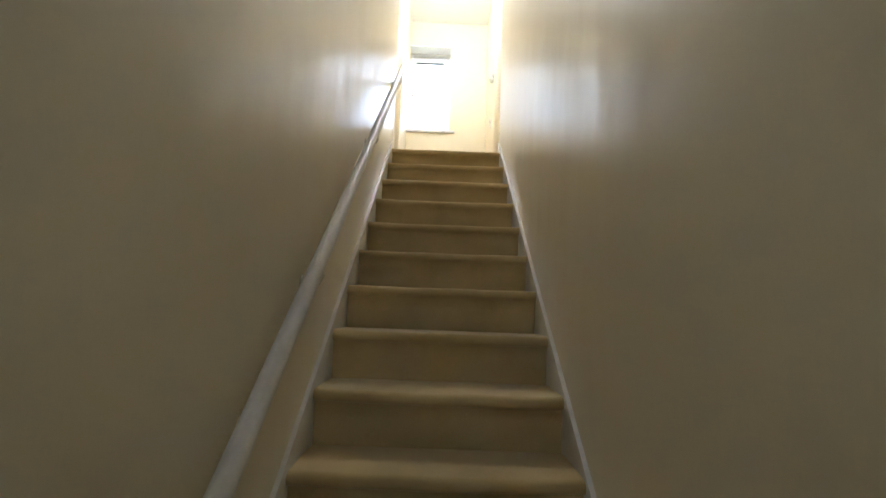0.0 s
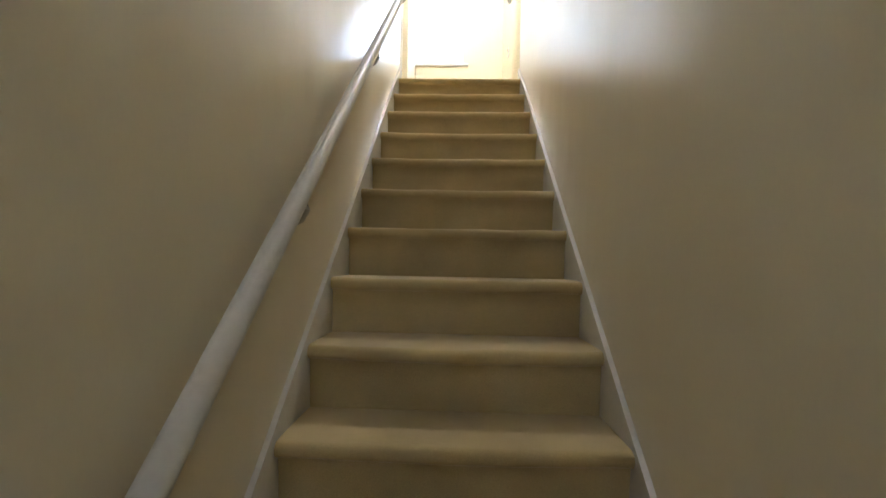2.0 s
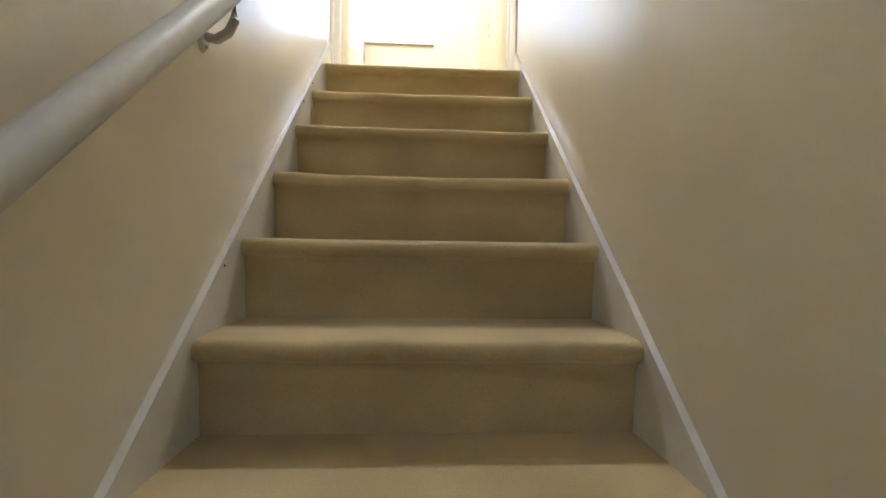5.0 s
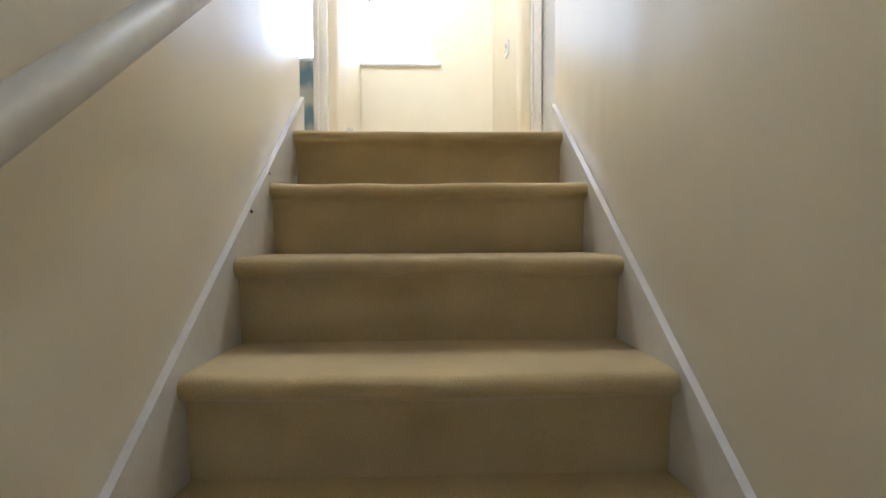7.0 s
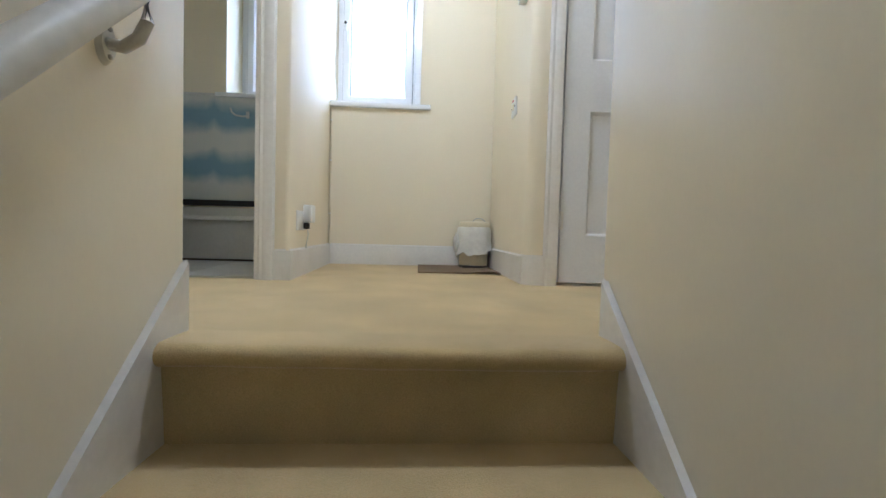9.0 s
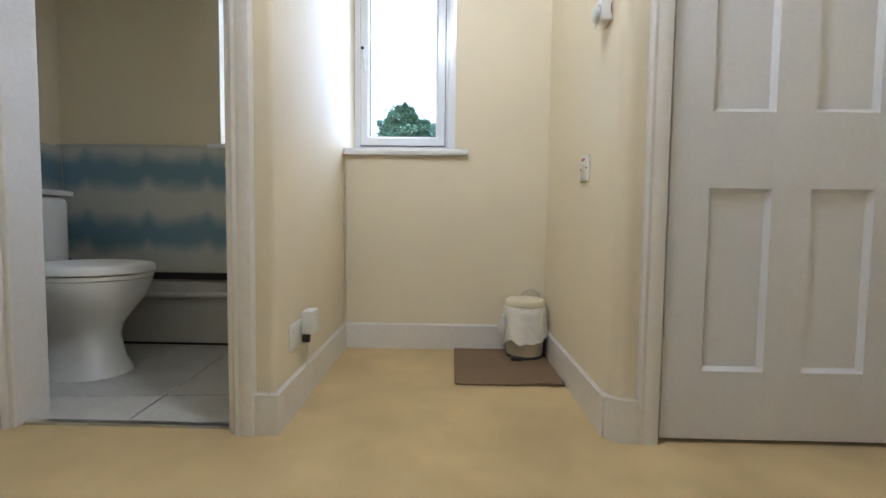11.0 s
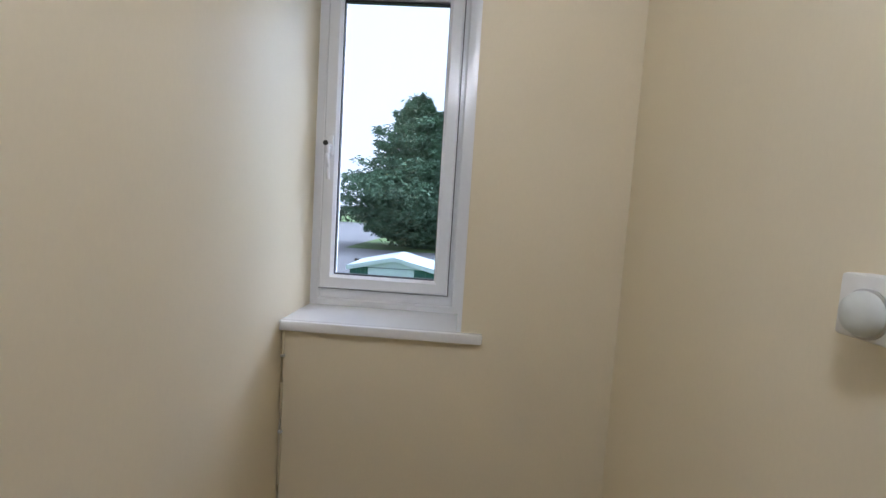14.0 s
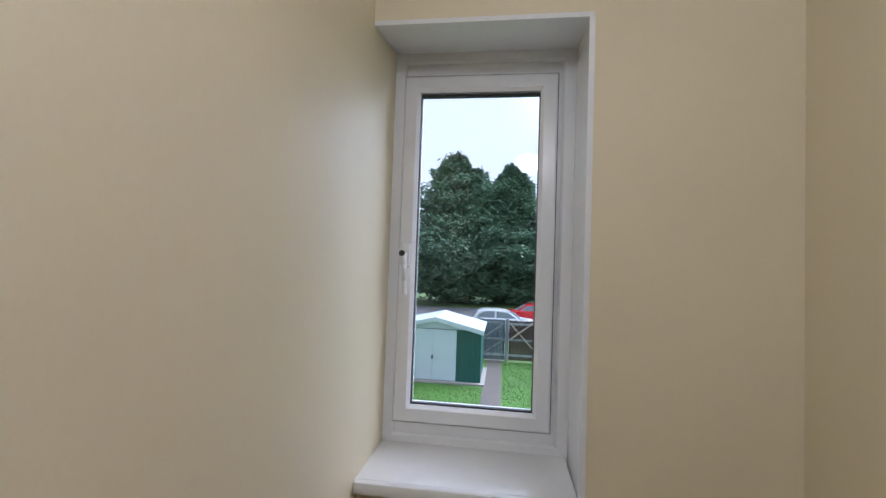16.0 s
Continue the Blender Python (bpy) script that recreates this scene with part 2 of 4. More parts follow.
M_BRICK = material("brown_brick", (0.26, 0.17, 0.12), rough=0.85, var=0.2, grain=30, bump=0.3)


# ---- builders ----
def root(name, loc, label, category, kind="", group=""):
    ob = new(name)
    ob.location = loc
    ob.empty_display_size = 0.1
    return tagged(ob, label, category, group, kind)


def origin_of(ob):
    v = Vector(ob.location)
    while ob.parent:
        ob = ob.parent
        v = v + Vector(ob.location)
    return v


def part(name, bm, mat, parent=None, label="", smooth=None):
    """Links a bmesh, given in world places, as one mesh object."""
    me = bpy.data.meshes.new(name)
    if parent is not None:
        bmesh.ops.translate(bm, verts=bm.verts, vec=-origin_of(parent))
    bm.normal_update()
    bm.to_mesh(me)
    bm.free()
    if smooth is not None:
        me.polygons.foreach_set("use_smooth", [True] * len(me.polygons))
        me.set_sharp_from_angle(angle=radians(smooth))
    me.materials.append(mat)
    ob = new(name, me)
    ob.parent = parent
    return tagged(ob, label)


def piece(name, bm, mat, label, category, kind="structure", smooth=None):
    return tagged(part(name, bm, mat, None, "", smooth), label, category, "", kind)


def add_box(bm, x0, x1, y0, y1, z0, z1, bevel=0.0, seg=2):
    r = bmesh.ops.create_cube(bm, size=1)
    vs = r["verts"]
    bmesh.ops.scale(bm, vec=(x1 - x0, y1 - y0, z1 - z0), verts=vs)
    bmesh.ops.translate(bm, vec=((x0 + x1) / 2, (y0 + y1) / 2, (z0 + z1) / 2), verts=vs)
    if bevel:
        es = list({e for v in vs for e in v.link_edges})
        bmesh.ops.bevel(bm, geom=es, offset=bevel, segments=seg, affect="EDGES", profile=0.5)
    return bm


def box(x0, x1, y0, y1, z0, z1, bevel=0.0, seg=2):
    return add_box(bmesh.new(), x0, x1, y0, y1, z0, z1, bevel, seg)


def prism(points, a0, a1, axis="z"):
    """A closed outline of 2D points, drawn out along an axis: z (x, y), x (y, z) or y (x, z)."""
    bm = bmesh.new()

    def place(p, a):
        return {"z": (p[0], p[1], a), "x": (a, p[0], p[1]), "y": (p[0], a, p[1])}[axis]
    low = [bm.verts.new(place(p, a0)) for p in points]
    high = [bm.verts.new(place(p, a1)) for p in points]
    n = len(points)
    for i in range(n):
        bm.faces.new((low[i], low[(i + 1) % n], high[(i + 1) % n], high[i]))
    bm.faces.new(low[::-1])
    bm.faces.new(high)
    bmesh.ops.recalc_face_normals(bm, faces=bm.faces)
    return bm


def arc(cx, cy, r, a0, a1, n=6):
    return [(cx + r * math.cos(radians(a0 + (a1 - a0) * i / n)), cy + r * math.sin(radians(a0 + (a1 - a0) * i / n))) for i in range(n + 1)]


def tube(points, radius, seg=10, bm=None, taper=None):
    """A round bar along a line of points."""
    bm = bm or bmesh.new()
    pts = [Vector(p) for p in points]
    rings = []
    for i, p in enumerate(pts):
        d = (pts[min(i + 1, len(pts) - 1)] - pts[max(i - 1, 0)]).normalized()
        side = d.cross(Vector((0, 0, 1)))
        side = side.normalized() if side.length > 1e-3 else Vector((1, 0, 0))
        up = side.cross(d)
        r = radius if taper is None else radius + (taper - radius) * i / (len(pts) - 1)
        rings.append([bm.verts.new(p + r * (math.cos(2 * math.pi * k / seg) * side + math.sin(2 * math.pi * k / seg) * up)) for k in range(seg)])
    for a, b in zip(rings, rings[1:]):
        for k in range(seg):
            bm.faces.new((a[k], a[(k + 1) % seg], b[(k + 1) % seg], b[k]))
    bm.faces.new(rings[0])
    bm.faces.new(rings[-1][::-1])
    bmesh.ops.recalc_face_normals(bm, faces=bm.faces)
    return bm


def lathe(profile, centre, seg=32, sx=1.0, sy=1.0, wobble=None):
    """A turned body: (radius, height) pairs round an upright axis."""
    bm = bmesh.new()
    rings = []
    for r, z in profile:
        ring = []
        for k in range(seg):
            a = 2 * math.pi * k / seg
            q = r * (1 + (wobble(a, z) if wobble else 0))
            ring.append(bm.verts.new((centre[0] + sx * q * math.cos(a), centre[1] + sy * q * math.sin(a), centre[2] + z)))
        rings.append(ring)
    for a, b in zip(rings, rings[1:]):
        for k in range(seg):
            bm.faces.new((a[k], a[(k + 1) % seg], b[(k + 1) % seg], b[k]))
    bm.faces.new(rings[0][::-1])
    bm.faces.new(rings[-1])
    bmesh.ops.recalc_face_normals(bm, faces=bm.faces)
    return bm


# ---- plan ----
RISE, GOING, STEPS = 0.19, 0.2125, 13
SLOPE = RISE / GOING
FLOOR_LOW = -RISE * STEPS
CEIL = 2.44
X_L, X_R = -0.016, 0.854         # stairwell walls
Y_BACK = 1.905                   # inner face of the outer wall
Y_FAR = 1.0                      # face of the wall with the two doors
AL, AR = -0.075, 0.90            # walls of the window alcove
GROUND = -2.6

# stairwell walls, with softened ends
piece("wall_stair_left", prism([(X_L - 0.1, -4.3), (X_L, -4.3)] + arc(X_L - 0.012, 0.123, 0.012, 0, 90, 4) + [(X_L - 0.1, 0.135)], FLOOR_LOW, CEIL),
      M_WALL_SATIN, "cream painted plaster wall beside the stairs", "wall", smooth=40)
piece("wall_stair_right", prism([(X_R + 0.1, 0.17)] + arc(X_R + 0.03, 0.14, 0.03, 90, 180, 6) + [(X_R + 0.039, -4.3), (X_R + 0.139, -4.3)], FLOOR_LOW, CEIL),
      M_WALL_SATIN, "cream painted plaster wall beside the stairs", "wall", smooth=40)
# glazed opening added for the fill lamp, never in view
HX0, HX1, HZ0, HZ1 = 0.13, 0.75, -0.36, 0.06
bm = box(X_L - 0.1, HX0, -4.4, -4.3, FLOOR_LOW, CEIL)
add_box(bm, HX1, X_R + 0.14, -4.4, -4.3, FLOOR_LOW, CEIL)
add_box(bm, HX0, HX1, -4.4, -4.3, FLOOR_LOW, HZ0)
add_box(bm, HX0, HX1, -4.4, -4.3, HZ1, CEIL)
piece("wall_stair_foot", bm, M_WALL, "plain cream wall at the stair foot with an added glazed opening", "wall")
added_hall_pane = piece("window_hall_added", box(HX0, HX1, -4.36, -4.354, HZ0, HZ1), M_GLASS, "added unseen glass pane over the stair foot", "window")
added_hall_pane.visible_shadow = False
piece("wall_landing_near_left", box(-0.95, X_L - 0.1, 0.035, 0.135, 0, CEIL), M_WALL, "cream landing wall", "wall")
piece("wall_landing_near_right", box(X_R + 0.1, 1.85, 0.07, 0.17, 0, CEIL), M_WALL, "cream landing wall", "wall")
piece("wall_landing_end_left", box(-1.05, -0.95, 0.035, Y_FAR, 0, CEIL), M_WALL, "cream landing end wall", "wall")
piece("wall_landing_end_right", box(1.85, 1.95, 0.07, Y_FAR, 0, CEIL), M_WALL, "cream landing end wall", "wall")

# wall with the bathroom doorway, the alcove and the panelled door
DOOR_TOP = 2.0
BATH0, BATH1 = -0.85, -0.18
DR0, DR1 = 1.038, 1.70
bm = box(-1.6, BATH0, Y_FAR, Y_FAR + 0.1, -0.1, CEIL)
add_box(bm, BATH0, BATH1, Y_FAR, Y_FAR + 0.1, DOOR_TOP, CEIL)
piece("wall_bathroom_front", bm, M_WALL, "cream wall round the bathroom doorway", "wall")
piece("wall_alcove_left", prism([(BATH1, Y_BACK), (BATH1, Y_FAR)] + arc(-0.066 - 0.015, Y_FAR + 0.015, 0.015, -90, 0, 4) + [(-0.092, Y_BACK)], -0.1, CEIL),
      M_WALL, "cream plaster wall of the window alcove", "wall", smooth=40)
piece("wall_alcove_right", prism([(AR + 0.12, Y_BACK), (AR, Y_BACK)] + arc(AR + 0.045, Y_FAR + 0.045, 0.045, 180, 270, 8) + [(DR0 - 0.02, Y_FAR), (DR0 - 0.02, Y_FAR + 0.1), (AR + 0.12, Y_FAR + 0.1)], -0.1, CEIL),
      M_WALL, "cream plaster wall with a rounded corner", "wall", smooth=40)
bm = box(DR0 - 0.02, DR1 + 0.02, Y_FAR, Y_FAR + 0.1, DOOR_TOP + 0.02, CEIL)
add_box(bm, DR1 + 0.02, 1.95, Y_FAR, Y_FAR + 0.1, -0.1, CEIL)
piece("wall_door_right", bm, M_WALL, "cream wall round the panelled door", "wall")

# unseen wall and floor added to keep sky out of the door gap
piece("wall_sky_block", box(1.02, 1.95, Y_FAR + 0.14, Y_FAR + 0.2, -0.1, CEIL), M_WALL, "added wall blocking sky behind the closed door", "wall")
piece("floor_behind_door", box(1.02, 1.95, Y_FAR + 0.03, Y_FAR + 0.14, -0.2, -0.002), M_CARPET, "beige carpet under the closed door", "floor")

# outer wall with two window openings
WX0, WX1, WZ0, WZ1 = -0.092, 0.447, 0.945, 2.115
BX0, BX1, BZ0, BZ1 = -0.70, -0.24, 0.965, 2.115
Y_OUT = 2.26
bm = box(-1.7, BX0, Y_BACK, Y_OUT, GROUND, CEIL + 0.3)
add_box(bm, BX0, BX1, Y_BACK, Y_OUT, GROUND, BZ0)
add_box(bm, BX0, BX1, Y_BACK, Y_OUT, BZ1, CEIL + 0.3)
add_box(bm, BX1, WX0, Y_BACK, Y_OUT, GROUND, CEIL + 0.3)
add_box(bm, WX0, WX1, Y_BACK, Y_OUT, GROUND, WZ0)
add_box(bm, WX1, 2.05, Y_BACK, Y_OUT, GROUND, CEIL + 0.3)
piece("wall_outer", bm, M_WALL, "cream painted outer wall under the window", "wall")
piece("wall_window_head", prism([(Y_BACK, 2.108), (2.14, 2.150), (Y_OUT, 2.150), (Y_OUT, CEIL + 0.3), (Y_BACK, CEIL + 0.3)], WX0, WX1, "x"), M_WALL, "cream wall over the window", "wall")
piece("wall_bathroom_left", box(-1.6, -1.5, Y_FAR + 0.1, Y_BACK, -0.1, CEIL), M_WALL, "cream bathroom wall", "wall")
piece("ceiling", box(-1.7, 2.05, -4.4, Y_BACK, CEIL, CEIL + 0.1), M_CEIL, "flat white painted ceiling", "ceiling")
piece("floor", box(-0.95, 1.85, 0.119, Y_FAR + 0.03, -0.2, 0), M_CARPET, "beige carpet on the landing", "floor")
piece("floor_landing_edge_left", box(-0.95, X_L - 0.1, 0.10, 0.119, -0.2, 0), M_CARPET, "beige carpet under the landing wall", "floor")
piece("floor_alcove", box(BATH1, 1.02, Y_FAR + 0.03, Y_BACK, -0.2, 0), M_CARPET, "beige carpet in the alcove", "floor")
piece("floor_hall", box(X_L - 0.1, X_R + 0.1, -4.4, -GOING * (STEPS - 1) + 0.03, FLOOR_LOW - 0.2, FLOOR_LOW), M_CARPET, "beige carpet at the stair foot", "floor")

# ---- stairs ----
stairs = root("staircase", (0.425, -1.3, FLOOR_LOW), "straight stairs with fitted beige carpet and white strings", "staircase", "structure")
rnd = random.Random(4)
for k in range(STEPS):
    y, z = -GOING * k, -RISE * k
    r = 0.021
    deep = 0.12 if k == 0 else GOING + 0.048
    prof = [(y + deep, z)] + [(y + deep * f, z + 0.001) for f in (0.75, 0.5, 0.28)] + [(y + r, z)]
    prof += [(y + r - r * math.sin(radians(a)), z - r + r * math.cos(radians(a))) for a in (22, 45, 67, 90, 112, 135, 157)]
    prof += [(y + r + 0.004, z - 2 * r - 0.003), (y + r + 0.009, z - RISE * 0.5), (y + r + 0.016, z - RISE - 0.004)]
    cols = 28
    bm = bmesh.new()
    grid = []
    sag, seed = rnd.uniform(0.002, 0.006), rnd.uniform(0, 50)
    for i in range(cols + 1):
        u = i / cols
        x = (0.838 - 0.009 * y) * u
        dip = -sag * math.sin(math.pi * u) ** 0.7
        col = []
        for q, (py, pz) in enumerate(prof):
            w = noise.noise((x * 7 + seed, py * 9, pz * 9)) * 0.004
            near = 1.0 if 3 < q < 13 else (0.35 if q > 1 else 0.0)
            col.append(bm.verts.new((x, py + w * near, pz + (dip + w) * near)))
        grid.append(col)
    for a, b in zip(grid, grid[1:]):
        for q in range(len(prof) - 1):
            bm.faces.new((a[q], a[q + 1], b[q + 1], b[q]))
    bmesh.ops.recalc_face_normals(bm, faces=bm.faces)
    part("step", bm, M_CARPET, stairs, smooth=80)
for name, x0, x1 in (("string_left", X_L + 0.001, 0.0), ("string_right", 0.838, 0.853)):
    y1 = 0.124
    lift = 0.029 if x0 < 0.5 else 0.010
    low = -GOING * STEPS
    pts = [(low, FLOOR_LOW), (low, SLOPE * low + lift), (y1, SLOPE * y1 + lift), (y1, 0.0), (0.02, -0.30), (low + 0.2, FLOOR_LOW)]
    bm = prism(pts, x0, x1, "x")
    bmesh.ops.bevel(bm, geom=[e for e in bm.edges if abs(e.verts[0].co.x - e.verts[1].co.x) < 1e-4 and e.verts[0].co.z > FLOOR_LOW + 0.1 and e.verts[1].co.z > FLOOR_LOW + 0.1],
                    offset=0.005, segments=2, affect="EDGES")
    if x0 > 0.5:
        for v in bm.verts:
            v.co.x -= 0.009 * v.co.y
    part("stair_string", bm, M_TRIM, stairs, "white painted stair string")

for y, z, a in ((-0.205, -0.168, 0.006), (-0.325, -0.275, 0.009), (-0.93, -0.82, 0.005)):
    bm = bmesh.new()
    bmesh.ops.create_icosphere(bm, subdivisions=1, radius=1)
    bmesh.ops.scale(bm, verts=bm.verts, vec=(0.0012, a, a * 0.55))
    bmesh.ops.translate(bm, verts=bm.verts, vec=(0.0005, y, z))
    part("paint_chip", bm, M_BLACK, stairs, "dark chip in the paint")

# ---- handrail ----
RAIL_X, RAIL_C, RAIL_S = 0.045, 0.653, 0.9254
rail = root("handrail", (RAIL_X, -1.2, RAIL_C - 1.08), "white painted round wooden handrail on wall brackets", "handrail")
part("rail", tube([(RAIL_X, -2.9 + 0.1 * i, RAIL_C + RAIL_S * (-2.9 + 0.1 * i)) for i in range(31)], 0.024, 16), M_RAIL, rail, smooth=50)
for y in (-2.75, -1.87, -1.0, -0.09):
    zr = RAIL_C + RAIL_S * y
    zb = zr - 0.098
    br = part("bracket", tube([(X_L + 0.006, y, zb), (X_L + 0.03, y - 0.003, zb - 0.006), (RAIL_X - 0.008, y - 0.006, zb + 0.006), (RAIL_X + 0.004, y - 0.006, zb + 0.03), (RAIL_X, y - 0.004, zr - 0.02)], 0.0095, 8), M_BRACKET, rail, "painted metal wall bracket", smooth=50)
    bm = bmesh.new()
    bmesh.ops.create_cone(bm, cap_ends=True, segments=20, radius1=0.026, radius2=0.02, depth=0.008)
    bmesh.ops.rotate(bm, verts=bm.verts, matrix=Matrix.Rotation(radians(90), 3, "Y"))
    bmesh.ops.scale(bm, verts=bm.verts, vec=(1, 0.75, 1.25))
    bmesh.ops.translate(bm, verts=bm.verts, vec=(X_L + 0.004, y, zb))
    part("rosette", bm, M_BRACKET, br, smooth=40)
    for dz in (-0.02, 0.02):
        bm = bmesh.new()
        bmesh.ops.create_uvsphere(bm, u_segments=8, v_segments=6, radius=0.004, matrix=Matrix.Translation((X_L + 0.009, y, zb + dz)))
        part("screw", bm, M_STEEL, br, smooth=60)


# ---- skirting and architraves ----
def skirting(name, x0, x1, y0, y1, h=0.124):
    bm = box(x0, x1, y0, y1, -0.002, h)
    bmesh.ops.bevel(bm, geom=[e for e in bm.edges if e.verts[0].co.z > 0.1 and e.verts[1].co.z > 0.1], offset=0.006, segments=3, affect="EDGES")
    return piece(name, bm, M_TRIM, "white gloss skirting board with scuffs", "skirting board", smooth=50)


bm = prism([(-0.066, Y_FAR - 0.015), (-0.050, Y_FAR - 0.015), (-0.076, Y_BACK), (-0.092, Y_BACK)], -0.002, 0.124)
bmesh.ops.bevel(bm, geom=[e for e in bm.edges if e.verts[0].co.z > 0.1 and e.verts[1].co.z > 0.1], offset=0.006, segments=3, affect="EDGES")
piece("baseboard_alcove_left", bm, M_TRIM, "white gloss skirting board with scuffs", "skirting board", smooth=50)
skirting("baseboard_alcove_back", -0.077, AR - 0.016, Y_BACK - 0.018, Y_BACK)
skirting("baseboard_alcove_right", AR - 0.016, AR, Y_FAR + 0.02, Y_BACK)
skirting("baseboard_left_return", -0.119, -0.066, Y_FAR - 0.015, Y_FAR)
bm = prism(arc(AR + 0.045, Y_FAR + 0.045, 0.061, 180, 270, 8) + [(0.970, Y_FAR - 0.016), (0.970, Y_FAR), (AR + 0.045, Y_FAR)] + arc(AR + 0.045, Y_FAR + 0.045, 0.045, 270, 180, 8), -0.002, 0.124)
piece("baseboard_right_return", bm, M_TRIM, "white gloss skirting board round a corner", "skirting board", smooth=40)
skirting("baseboard_near_left", -0.95, X_L - 0.1, 0.135, 0.15)
skirting("baseboard_near_right", X_R + 0.1, 1.85, 0.17, 0.185)


def architrave(name, x0, x1, top, inner, y=Y_FAR):
    """An upright moulded board: thicker on the outer edge, rounded towards the opening."""
    w = x1 - x0
    prof = [(0, 0), (0, -0.014), (0.12 * w, -0.019), (0.3 * w, -0.017), (0.42 * w, -0.021), (0.8 * w, -0.024), (0.95 * w, -0.022), (w, -0.016), (w, 0)]
    if inner > 0:
        pts = [(x1 - a, y + b) for a, b in prof]
    else:
        pts = [(x0 + a, y + b) for a, b in prof]
    return piece(name, prism(pts, 0, top), M_TRIM, "white painted moulded door architrave", "architrave", smooth=35)


architrave("trim_bathroom_right", BATH1, -0.119, DOOR_TOP + 0.06, -1)
architrave("trim_bathroom_left", BATH0 - 0.061, BATH0, DOOR_TOP + 0.06, 1)
architrave("trim_door_left", 0.970, DR0 - 0.010, DOOR_TOP + 0.06, -1)
architrave("trim_door_right", DR1 + 0.004, DR1 + 0.064, DOOR_TOP + 0.06, 1)
piece("trim_bathroom_head", box(BATH0, BATH1, Y_FAR - 0.02, Y_FAR, DOOR_TOP, DOOR_TOP + 0.06, 0.005), M_TRIM, "white painted architrave over the doorway", "architrave")
piece("trim_door_head", box(DR0 - 0.015, DR1 + 0.004, Y_FAR - 0.02, Y_FAR, DOOR_TOP + 0.002, DOOR_TOP + 0.06, 0.005), M_TRIM, "white painted architrave over the door", "architrave")
bm = box(BATH1 - 0.018, BATH1 - 0.001, Y_FAR - 0.006, Y_FAR + 0.106, 0, DOOR_TOP, 0.003)
add_box(bm, BATH1 - 0.032, BATH1 - 0.018, Y_FAR + 0.045, Y_FAR + 0.075, 0, DOOR_TOP, 0.002)
piece("door_lining_right", bm, M_TRIM, "white painted door lining with stop", "door lining")
piece("door_lining_left", box(BATH0 + 0.001, BATH0 + 0.018, Y_FAR - 0.006, Y_FAR + 0.106, 0, DOOR_TOP, 0.003), M_TRIM, "white painted door lining", "door lining")
piece("threshold", box(BATH0, BATH1, Y_FAR + 0.018, Y_FAR + 0.045, -0.01, 0.008, 0.003), M_STEEL, "thin metal threshold strip", "threshold")

# ---- panelled door ----
door = root("door_1", (DR0, Y_FAR, 0), "closed white painted four-panel door", "door", "structure")
D0, D1 = Y_FAR - 0.003, Y_FAR + 0.035
stiles = [(DR0, 1.147), (1.317, 1.423), (1.593, DR1)]
bm = bmesh.new()
for a, b in stiles:
    add_box(bm, a, b, D0, D1, 0.014, 1.995)
for z0, z1 in ((0.014, 0.209), (0.721, 0.929), (1.87, 1.995)):
    for a, b in ((1.147, 1.317), (1.423, 1.593)):
        add_box(bm, a, b, D0 + 0.0003, D1, z0, z1)
part("door_frame", bm, M_DOOR, door)
for a, b in ((1.147, 1.317), (1.423, 1.593)):
    for z0, z1 in ((0.209, 0.721), (0.929, 1.87)):
        part("panel", box(a, b, D0 + 0.014, D1 - 0.008, z0, z1), M_DOOR, door)
        bm = bmesh.new()
        for p, q, s0, s1 in ((a, b, z0, z0 + 0.011), (a, b, z1 - 0.011, z1)):
            bm2 = prism([(D0 + 0.002, s0 if s0 == z0 else s1), (D0 + 0.014, s0), (D0 + 0.014, s1)], p, q, "x")
            me = bpy.data.meshes.new("tmp")
            bm2.to_mesh(me)
            bm2.free()
            bm.from_mesh(me)
            bpy.data.meshes.remove(me)
        for s0, s1, e in ((a, a + 0.011, a), (b - 0.011, b, b)):
            bm2 = prism([(e, D0 + 0.002), (s0, D0 + 0.014), (s1, D0 + 0.014)], z0, z1)
            me = bpy.data.meshes.new("tmp")
            bm2.to_mesh(me)
            bm2.free()
            bm.from_mesh(me)
            bpy.data.meshes.remove(me)
        part("moulding", bm, M_DOOR, door)
for z in (0.27, 1.75):
    bm = tube([(DR0 - 0.002, D0 - 0.006, z - 0.038), (DR0 - 0.002, D0 - 0.006, z + 0.038)], 0.006, 10)
    add_box(bm, DR0, DR0 + 0.012, D0 - 0.002, D0 + 0.002, z - 0.036, z + 0.036)
    part("hinge", bm, M_TRIM, door, "painted-over butt hinge", smooth=40)
bm = lathe([(0.0255, 0), (0.026, 0.004), (0.012, 0.01), (0.011, 0.03), (0.024, 0.042), (0.027, 0.055), (0.02, 0.066), (0.004, 0.068)], (0, 0, 0), 20)
bmesh.ops.rotate(bm, verts=bm.verts, matrix=Matrix.Rotation(radians(90), 3, "X"))
bmesh.ops.translate(bm, verts=bm.verts, vec=(DR1 - 0.06, D0, 0.95))
part("door_knob", bm, M_STEEL, door, "plain metal door knob", smooth=50)


